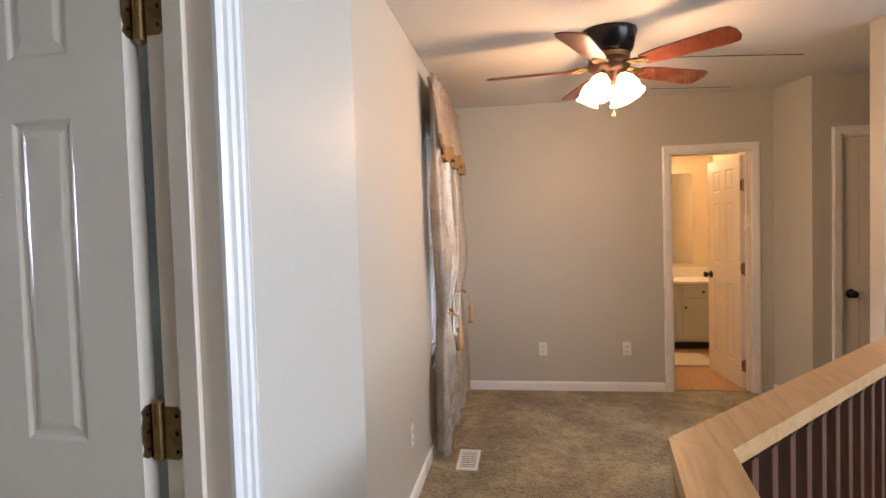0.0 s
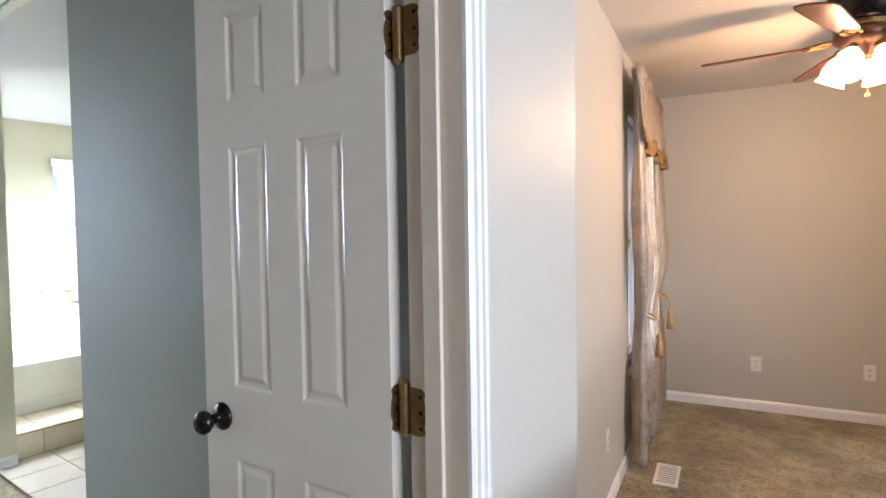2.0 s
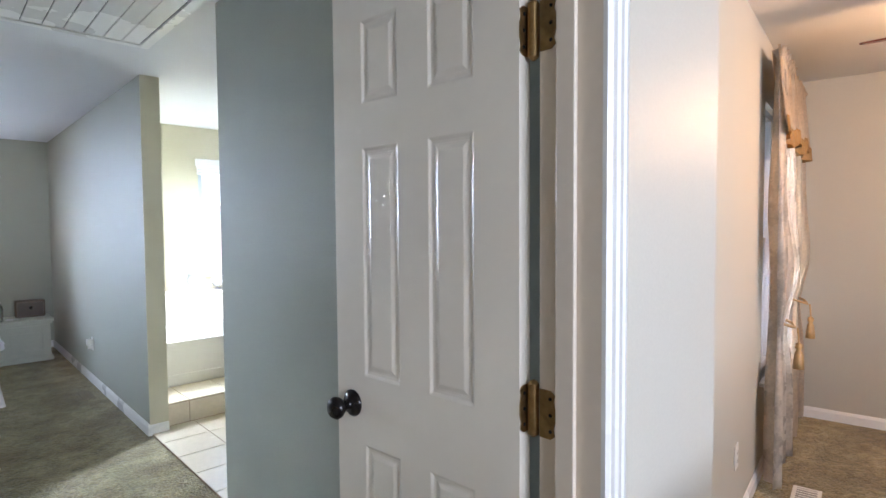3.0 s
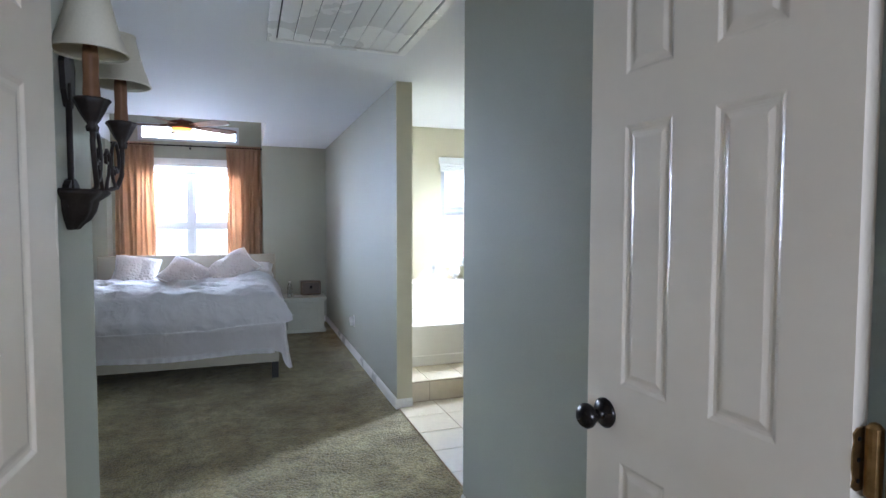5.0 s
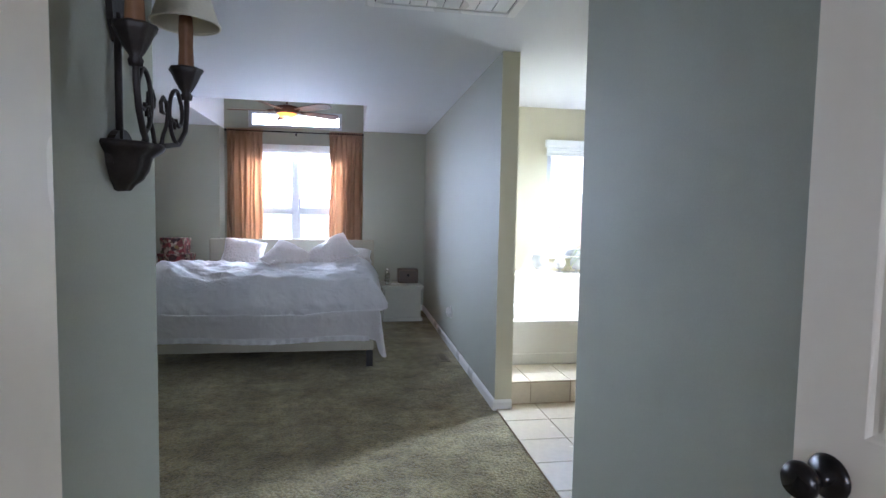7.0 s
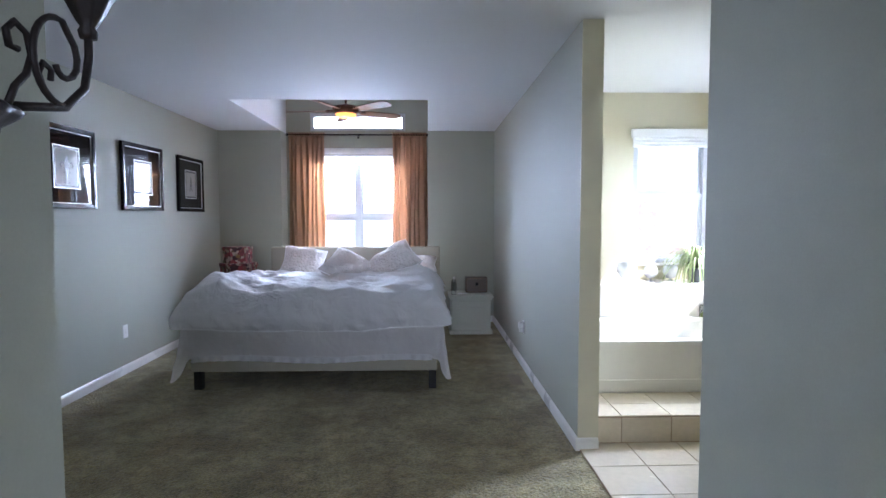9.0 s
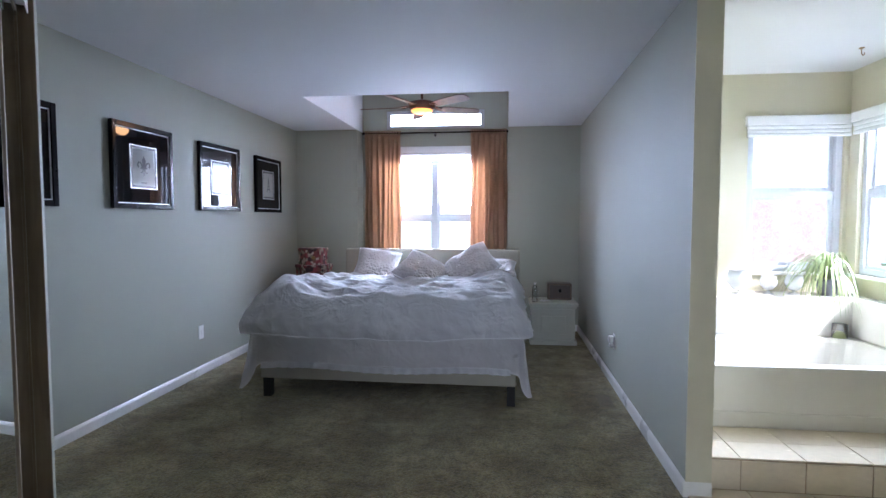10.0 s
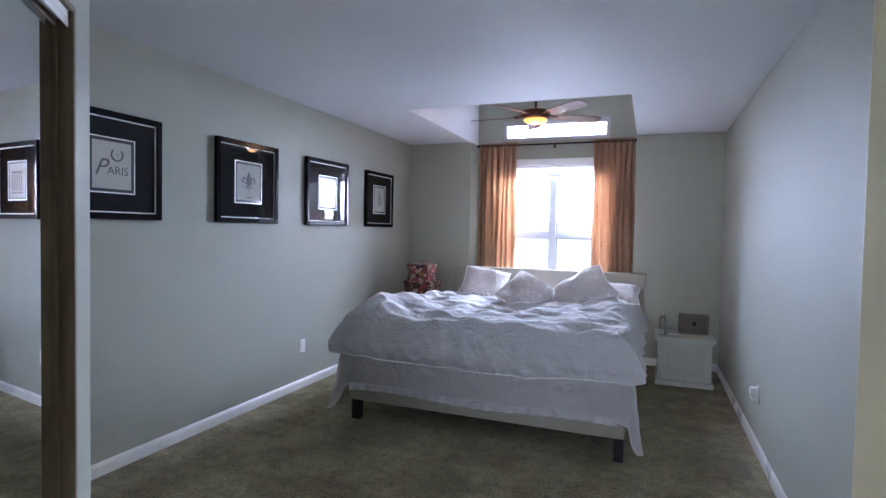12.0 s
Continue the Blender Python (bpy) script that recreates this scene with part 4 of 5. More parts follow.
part("plug", box((-0.02, -0.04, -0.045), (0.016, -0.009, -0.016), 0.005), PLASTIC, nl)


def register(at, w, d, n, material, label):
    t = thing("floor_register", label, "floor vent", at=at)
    part("frame", boxes([((0, 0, 0), (w, 0.018, 0.008)), ((0, d - 0.018, 0), (w, d, 0.008)), ((0, 0.018, 0), (0.018, d - 0.018, 0.008)), ((w - 0.018, 0.018, 0), (w, d - 0.018, 0.008))], 0.002), material, t)
    part("backing", box((0.018, 0.018, 0.0005), (w - 0.018, d - 0.018, 0.002)), SLOT, t)
    for k in range(n):
        x = 0.018 + (w - 0.036) * (k + 0.5) / n
        part("slat", box((x - 0.006, 0.018, 0.002), (x + 0.006, d - 0.018, 0.006), m=None), material, t)
    return t


register(LOFT @ pose(1.71, -0.30, 0), 0.29, 0.13, 9, PLASTIC, "white metal floor register set in the carpet")
register(pose(1.10, 5.28, 0, 0, 0, 90), 0.26, 0.10, 9, surface("brown_register_paint", (0.24, 0.20, 0.13), 0.6), "brown metal floor register set in the carpet")

# attic hatch
hatch = thing("attic_hatch", "white boarded attic hatch framed in the ceiling", "ceiling hatch", at=pose(0.30, 2.02, CEIL))
part("hatch_frame", boxes([((-0.05, -0.05, -0.014), (0.0, 1.37, 0)), ((0.72, -0.05, -0.014), (0.77, 1.37, 0)), ((0, -0.05, -0.014), (0.72, 0.0, 0)), ((0, 1.32, -0.014), (0.72, 1.37, 0))], 0.003), TRIM, hatch)
part("gap", box((0.0, 0.0, -0.003), (0.72, 1.32, -0.0005)), SLOT, hatch)
for k in range(8):
    part("plank", box((0.008 + 0.0884 * k, 0.008, -0.011), (0.008 + 0.0884 * k + 0.084, 1.312, -0.003), 0.0015), TRIM, hatch)


# ---- iron sconce ----
def scroll(center, r0, r1, turns, start, plane_y, n=26):
    out = []
    for k in range(n + 1):
        f = k / n
        a = start + turns * 2 * math.pi * f
        r = r0 + (r1 - r0) * f
        out.append((center[0] + r * math.cos(a), plane_y, center[1] + r * math.sin(a)))
    return out


def scalloped(profile, steps, m, lobes=8, depth=0.06):
    """A turned shape whose rim is fluted into lobes."""
    bm = lathe(profile, steps)
    for v in bm.verts:
        a = math.atan2(v.co.y, v.co.x)
        k = 1 + depth * math.cos(lobes * a)
        v.co.x, v.co.y = v.co.x * k, v.co.y * k
    bmesh.ops.transform(bm, matrix=m, verts=bm.verts[:])
    return bm


# local x: out from the wall, y: along the wall, z up; base at the bowl
sc = thing("wall_sconce", "dark wrought-iron wall sconce with two cream shades on candle sleeves", "wall lamp", at=pose(-0.269, 1.61, 1.45))
PLATE = Matrix(((0, 0, 1, 0.001), (0.8, 0, 0, -0.005), (0, 0.9, 0, 0.012), (0, 0, 0, 1)))
part("back_plate", prism([(0.07 * math.cos(k * math.pi / 12), 0.012 + 0.062 * math.sin(k * math.pi / 12)) for k in range(24)], 0.0, 0.014, PLATE), IRON, sc, "shaped iron wall plate")
part("crest", prism([(-0.02, 0.26), (0.02, 0.26), (0.045, 0.30), (0.055, 0.37), (0.035, 0.40), (-0.035, 0.40), (-0.055, 0.37), (-0.045, 0.30)], 0.0, 0.012, PLATE), IRON, sc, "flared iron crest")
part("rod", tube([(0.012, -0.02, 0.05), (0.012, -0.02, 0.30)], 0.007, 8), IRON, sc, smooth=True)
hb = lathe([(0, -0.045), (0.022, -0.043), (0.030, -0.032), (0.045, -0.020), (0.056, 0.0), (0.062, 0.025), (0.080, 0.038), (0.086, 0.045), (0.080, 0.052), (0.0, 0.054)], 48)
for v in hb.verts:
    k = 1 + 0.05 * math.cos(10 * math.atan2(v.co.y, v.co.x))
    v.co.x, v.co.y = v.co.x * k, v.co.y * k
bmesh.ops.bisect_plane(hb, geom=hb.verts[:] + hb.edges[:] + hb.faces[:], plane_co=(0.0, 0, 0), plane_no=(1, 0, 0), clear_inner=True)
part("bowl", hb, IRON, sc, "half-round iron bowl with a scalloped lip", True)
for sgn, ay in ((-1, -0.130), (1, 0.168)):
    k, ax, az = abs(ay) / 0.165, 0.084, 0.205
    part("arm", tube([(0.055, sgn * 0.02, 0.05), (0.07, sgn * 0.06 * k, 0.056), (0.08, sgn * 0.115 * k, 0.066), (0.084, sgn * 0.152 * k, 0.10), (0.084, ay, 0.15), (0.084, ay, az)], 0.006, 8), IRON, sc, smooth=True)
    sb = bmesh.new()
    big = [(0.08, sgn * k * (0.108 + 0.05 * math.cos(a)), 0.125 + 0.058 * math.sin(a)) for a in [-1.5 - 0.24 * i for i in range(15)]]
    big += [(0.08, sgn * k * (0.108 + r * math.cos(a)), 0.128 + r * math.sin(a)) for a, r in [(-5.1 - 0.45 * i, 0.046 - 0.0042 * i) for i in range(9)]]
    tube(big, 0.0045, 6, sb)
    part("scroll", sb, IRON, sc, "curled wrought-iron scroll", True)
    part("scroll", tube([(0.075, sgn * k * y, z) for y, z in ((0.02, 0.052), (0.032, 0.075), (0.052, 0.095), (0.062, 0.12), (0.055, 0.146), (0.036, 0.154), (0.022, 0.140), (0.026, 0.122), (0.040, 0.122))], 0.0045, 6), IRON, sc, "curled wrought-iron scroll", True)
    part("scroll", tube([(0.08, sgn * k * y, z) for y, z in ((0.10, 0.066), (0.075, 0.08), (0.066, 0.10), (0.075, 0.116), (0.090, 0.110), (0.088, 0.096))], 0.004, 6), IRON, sc, "curled wrought-iron scroll", True)
    part("drip_cup", scalloped([(0, -0.052), (0.011, -0.05), (0.013, -0.040), (0.0095, -0.034), (0.016, -0.024), (0.025, -0.006), (0.031, 0.008), (0.037, 0.017), (0.034, 0.022), (0.0, 0.014)], 32, pose(ax, ay, az + 0.02)), IRON, sc, smooth=True)
    part("candle_sleeve", scalloped([(0.0155, 0), (0.0165, 0.02), (0.0145, 0.06), (0.0155, 0.10), (0.0135, 0.128), (0.010, 0.132), (0, 0.132)], 24, pose(ax, ay, az + 0.03), 5, 0.07), WAX, sc, "brown wax-drip candle sleeve", True)
    part("shade", lathe([(0.074, 0.0), (0.071, 0.010), (0.055, 0.060), (0.038, 0.130), (0.0365, 0.130), (0.053, 0.060), (0.069, 0.010)], 32, pose(ax, ay, az + 0.142)), SHADE, sc, "cream fabric empire shade", True)
    for rr, zz in ((0.074, 0.142), (0.038, 0.272)):
        part("shade_trim", tube([(ax + rr * math.cos(i * math.pi / 14), ay + rr * math.sin(i * math.pi / 14), az + zz) for i in range(29)], 0.0028, 6), SHADE, sc)

# ---- bed ----
BX0, BX1, BY0, BY1 = -1.535, 0.395, 5.26, 7.66
BED = pose(-0.555, 7.605, 0, 0, 0, -0.6) @ pose(0.57, -7.65, 0)
bed = thing("bed", "upholstered beige platform bed with black legs", "bed", at=BED)
part("headboard", box((-1.60, 7.615, 0.15), (0.455, 7.70, 1.01), 0.014), UPHOLSTERY, bed, "plain beige upholstered headboard")
part("foot_rail", box((BX0, BY0 - 0.03, 0.155), (BX1, BY0 + 0.05, 0.29), 0.01), UPHOLSTERY, bed)
for x in (BX0, BX1 - 0.05):
    part("side_rail", box((x, BY0 + 0.05, 0.165), (x + 0.05, 7.615, 0.29), 0.01), UPHOLSTERY, bed)
part("slat_base", box((BX0 + 0.05, BY0 + 0.05, 0.22), (BX1 - 0.05, 7.615, 0.26)), BLACK_WOOD, bed)
for x in (BX0 + 0.005, BX1 - 0.065):
    for y in (BY0 + 0.01, 7.50):
        part("leg", prism([(0, 0), (0.06, 0), (0.06, 0.06), (0, 0.06)], 0, 0.165, pose(x, y, 0)), BLACK_WOOD, bed, "black square wooden leg")
mat = tagged(part("mattress", box((BX0 + 0.01, BY0 + 0.02, 0.262), (BX1 - 0.01, 7.60, 0.66), 0.05), SHEET, smooth=False), "thick mattress on the platform bed", "mattress")
mat.matrix_basis = BED


def over_edge(d, half, r):
    """How far out and how far down a cloth lies, d metres from the middle, over an edge at half rounded by r."""
    if d <= half - r:
        return d, 0.0
    e = d - (half - r)
    if e < r * 1.5708:
        return half - r + r * math.sin(e / r), r * (1 - math.cos(e / r))
    return half, r + e - r * 1.5708


def cover(name, cx, hx, y_head, front, top, drop_side, drop_front, material, label, wrinkle, puff, seed, r, bulge, sag, point, piping, flare, lump, tuck):
    off = seed * 13.7
    length = y_head - front

    def fn(s, t):
        across = (s * 2 - 1) * (hx + drop_side * (1 - tuck * s))
        along = t * (length + drop_front * (1 + sag * math.sin(math.pi * s) - (0.35 + tuck) * sag * s + 0.02 * math.sin(s * 23)))
        ox, dx = over_edge(abs(across), hx, r)
        oy, dy = over_edge(along, length, r)
        p = Vector((across * 1.6 + off, along * 1.6, off * 0.3))
        n1, n2 = noise.noise(p * 1.3), noise.noise(p * 3.1)
        n3 = noise.noise(Vector((across * 7 + off, along * 1.3, 3.1)))
        n4 = noise.noise(Vector((across * 1.3 + off, along * 7, 5.1)))
        ridge = 1 - abs(noise.noise(p * 2.2 + Vector((0.4 * n1, 7, 0)))) * 2
        crease = 1 - abs(noise.noise(Vector((across * 3.2 + 1.8 * along + off, along * 5.5 - across, 1.7 + n1)))) * 2.4
        small = 1 - abs(noise.noise(Vector((across * 5.5 - 2.5 * along + off, along * 8 + 2 * across, 4.2 + 0.8 * n2)))) * 2.6
        fade = 0.35 + 0.65 * max(0.0, n1 + 0.4)
        hang = max(dx, dy)
        full = min(1.0, max(0.15, along / 0.8))
        x, y = ox, oy
        if dx > 0 and dy > 0:
            a = math.atan2(dy, dx)
            f = math.sin(2 * a)
            hang = hang * (1 + point * f)
            x += flare * hang * f * math.cos(a)
            y += flare * hang * f * math.sin(a)
        k = min(1.0, hang / 0.16)
        z = top - hang + (1 - k) * (puff * (full - 0.5 + 0.7 * n1 * full) + wrinkle * (0.8 * n2 + 0.5 * ridge + 0.45 * crease + 0.32 * fade * small))
        z += (1 - 0.7 * k) * lump * (math.exp(-((across + 0.86) / 0.24) ** 2 - ((along - 1.6) / 0.55) ** 2) + 0.45 * math.exp(-((across - 0.85) / 0.2) ** 2 - ((along - 1.0) / 0.6) ** 2))
        swell = bulge * math.sin(min(1.0, hang / 0.26) * 2.4) * (1 + 0.7 * n1)
        if dy > 0.01:
            y += k * (swell + wrinkle * (0.7 * n3 + 0.25 * small))
        if dx > 0.01:
            x += k * (swell + wrinkle * (0.7 * n4 + 0.25 * small))
        return (cx + math.copysign(x, across), y_head - y, z + 0.010 * k * n2)
    t = thing(name, label, "bedding", at=BED)
    part("cloth", sheet(fn, 180, 200, 0.010), material, t, smooth=True)
    edge = [fn(0.0, k / 60) for k in range(61)] + [fn(k / 90, 1.0) for k in range(1, 91)] + [fn(1.0, 1 - k / 60) for k in range(1, 61)]
    part("edge_piping", tube(edge, piping, 6), material, t, smooth=True)
    return t


cover("coverlet", -0.57, 0.98, 7.5, 5.225, 0.675, 0.38, 0.385, SHEET, "off-white cotton coverlet hanging to the bed frame", 0.012, 0.0, 2, 0.05, 0.012, 0.02, 0.40, 0.004, 0.20, 0.0, 0.0)
cover("comforter", -0.57, 0.985, 7.25, 5.175, 0.75, 0.20, 0.19, LINEN, "rumpled white down comforter spread over the bed", 0.042, 0.055, 5, 0.10, 0.062, 0.22, -0.08, 0.0045, 0.06, 0.12, 0.4)
hem = thing("coverlet_hem", "gathered white ruffle along the foot of the coverlet", "bedding", at=BED)
part("ruffle", sheet(lambda s, t: (-1.515 + 1.87 * s, 5.205 - 0.010 * t - 0.006 * math.sin(s * 150) * (0.3 + t) - 0.004 * math.sin(s * 61), 0.285 - 0.045 * t + 0.012 * math.sin(s * 9)), 260, 4, 0.004), LINEN, hem, smooth=True)


def pillow(at, w, h, d, label, seed):
    def shape(s, t, side):
        u, v = s * 2 - 1, t * 2 - 1
        e = max(0.0, (1 - u ** 4) * (1 - v ** 4)) ** 0.55
        pinch = 1 - 0.10 * (1 - abs(u)) * abs(v) ** 3
        pinch2 = 1 - 0.10 * (1 - abs(v)) * abs(u) ** 3
        n = noise.noise(Vector((u * 2.1 + seed, v * 2.1, side)))
        return (u * w / 2 * pinch2, side * (d / 2) * e * (1 + 0.25 * n), v * h / 2 * pinch)
    bm = bmesh.new()
    for side in (-1, 1):
        g = [[bm.verts.new(shape(i / 18, j / 18, side)) for j in range(19)] for i in range(19)]
        for i in range(18):
            for j in range(18):
                bm.faces.new((g[i][j], g[i + 1][j], g[i + 1][j + 1], g[i][j + 1]))
    bmesh.ops.remove_doubles(bm, verts=bm.verts[:], dist=0.001)
    t = thing("pillow", label, "pillow", "throw pillows", at=BED @ at)
    part("cushion", bm, PILLOW, t, smooth=True)
    part("piping", tube([shape(*c, 0.0) for c in [(k / 16, 0) for k in range(16)] + [(1, k / 16) for k in range(16)] + [(1 - k / 16, 1) for k in range(16)] + [(0, 1 - k / 16) for k in range(17)]], 0.006, 6), LINEN, t)
    return t


pillow(pose(-1.06, 7.00, 0.87, -46, 8, 6), 0.46, 0.42, 0.17, "cream square throw pillow leaning on the headboard", 1.0)
pillow(pose(-0.50, 6.52, 0.85, -60, 27, -10), 0.46, 0.44, 0.20, "cream square throw pillow lying askew on the bed", 4.0)
pillow(pose(-0.05, 6.54, 0.885, -60, -34, 8), 0.54, 0.48, 0.21, "cream square throw pillow turned on its corner", 7.0)
sp = pillow(pose(0.16, 7.28, 0.82, -72, 0, 0), 0.50, 0.40, 0.16, "pale lavender sleeping pillow behind the cushions", 9.0)

# ---- nightstand and what stands on it ----
ns = thing("nightstand", "cream painted wooden nightstand with panelled front", "nightstand", at=pose(0.585, 7.20, 0))
part("top", box((-0.02, -0.02, 0.425), (0.50, 0.46, 0.455), 0.006), CREAM_PAINT, ns)
part("body", box((0.01, 0.012, 0.05), (0.47, 0.44, 0.425), 0.003), CREAM_PAINT, ns)
part("plinth", box((-0.01, -0.008, 0.0), (0.49, 0.45, 0.05), 0.006), CREAM_PAINT, ns)
part("moulding", box((-0.004, -0.004, 0.40), (0.484, 0.45, 0.425), 0.005), CREAM_PAINT, ns)
dr = part("door", boxes([((0.03, 0.0, 0.07), (0.085, 0.012, 0.39)), ((0.395, 0.0, 0.07), (0.45, 0.012, 0.39)), ((0.085, 0.0, 0.07), (0.395, 0.012, 0.12)), ((0.085, 0.0, 0.34), (0.395, 0.012, 0.39))], 0.003), CREAM_PAINT, ns)
part("panel", box((0.11, 0.004, 0.145), (0.37, 0.012, 0.315), 0.006), CREAM_PAINT, dr)
bottle = thing("water_bottle", "clear plastic water bottle on the nightstand", "bottle", at=pose(0.63, 7.30, 0.455))
part("bottle", lathe([(0, 0.0), (0.030, 0.0), (0.032, 0.01), (0.030, 0.05), (0.032, 0.09), (0.031, 0.13), (0.022, 0.165), (0.012, 0.18), (0.012, 0.195), (0, 0.195)], 20), FROST, bottle, smooth=True)
part("cap", lathe([(0.0135, 0.19), (0.0135, 0.208), (0, 0.21)], 16), PLASTIC, bottle, "white screw cap")
rb = thing("keepsake_box", "dark brown wooden keepsake box with a clasp on the nightstand", "box", at=pose(0.78, 7.45, 0.455))
part("case", box((0, 0, 0), (0.265, 0.14, 0.185), 0.012), surface("brown_box_wood", (0.14, 0.095, 0.06), 0.45, coarse=6, fine=40, vary=0.25), rb)
part("front_panel", box((0.02, -0.004, 0.02), (0.245, 0.002, 0.165), 0.002), surface("dark_box_front", (0.085, 0.06, 0.04), 0.35), rb)
part("clasp", box((0.118, -0.010, 0.088), (0.148, -0.003, 0.122), 0.002), BLACK_METAL, rb, "small dark metal clasp")
tis = thing("tissue_pack", "crumpled white tissue on the nightstand", "tissue", at=pose(0.68, 7.26, 0.455))
part("tissue", sheet(lambda s, t: (0.11 * s, 0.09 * t, 0.008 + 0.022 * abs(noise.noise(Vector((s * 4, t * 4, 2))))), 10, 10, 0.003), LINEN, tis, smooth=True)

# ---- stacked floral boxes on a small stand ----
st = thing("side_table", "small dark side table beside the bed", "table", at=pose(-1.92, 7.42, 0.03))
part("tabletop", lathe([(0, 0.56), (0.22, 0.56), (0.225, 0.572), (0.22, 0.585), (0, 0.585)], 32), BLACK_WOOD, st)
part("pedestal", lathe([(0, 0.02), (0.03, 0.02), (0.022, 0.2), (0.035, 0.4), (0.02, 0.56), (0, 0.56)], 16), BLACK_WOOD, st, smooth=True)
for k in range(3):
    part("foot", tube([(0, 0, 0.1), (0.10 * math.cos(k * 2.094), 0.10 * math.sin(k * 2.094), 0.05), (0.18 * math.cos(k * 2.094), 0.18 * math.sin(k * 2.094), -0.013)], 0.017, 8), BLACK_WOOD, st, smooth=True)


def floral_box(x, y, z, r, h, label):
    t = thing("hat_box", label, "box", "floral boxes", at=pose(x, y, z, 0, 0, 20))
    out = [(r * math.cos(k * math.pi / 3), r * math.sin(k * math.pi / 3)) for k in range(6)]
    part("box_body", prism(out, 0, h), FLORAL, t)
    part("lid", prism([(a * 1.05, b * 1.05) for a, b in out], h - 0.035, h + 0.006), FLORAL, t, "floral lid with dark rim")
    part("rim", boxes([((-0.02, -r * 0.93, h * 0.35), (0.02, -r * 0.9, h * 0.55))]), BRASS, t)


floral_box(-1.92, 7.42, 0.615, 0.205, 0.215, "red and cream floral hexagonal gift box, the larger below")
floral_box(-1.93, 7.42, 0.836, 0.165, 0.185, "red and cream floral hexagonal gift box stacked on top")


# ---- framed pictures ----
def ring(x0, x1, z0, z1, w, y0, y1, bevel=0.0):
    return boxes([((x0, y0, z0), (x0 + w, y1, z1)), ((x1 - w, y0, z0), (x1, y1, z1)), ((x0 + w, y0, z0), (x1 - w, y1, z0 + w)), ((x0 + w, y0, z1 - w), (x1 - w, y1, z1))], bevel)


def text_mesh(body, size, x, z, y, parent, name, shear=0.0):
    cu = bpy.data.curves.new("lettering", "FONT")
    cu.body, cu.size, cu.extrude, cu.align_x, cu.shear = body, size, 0.0004, "CENTER", shear
    tmp = bpy.data.objects.new("lettering", cu)
    scene.collection.objects.link(tmp)
    dg = bpy.context.evaluated_depsgraph_get()
    me = bpy.data.meshes.new_from_object(tmp.evaluated_get(dg))
    bpy.data.objects.remove(tmp)
    me.transform(pose(x, y, z, 90, 0, 0))
    me.materials.clear()
    me.materials.append(INK)
    ob = new(name, me)
    ob.parent = parent
    return ob


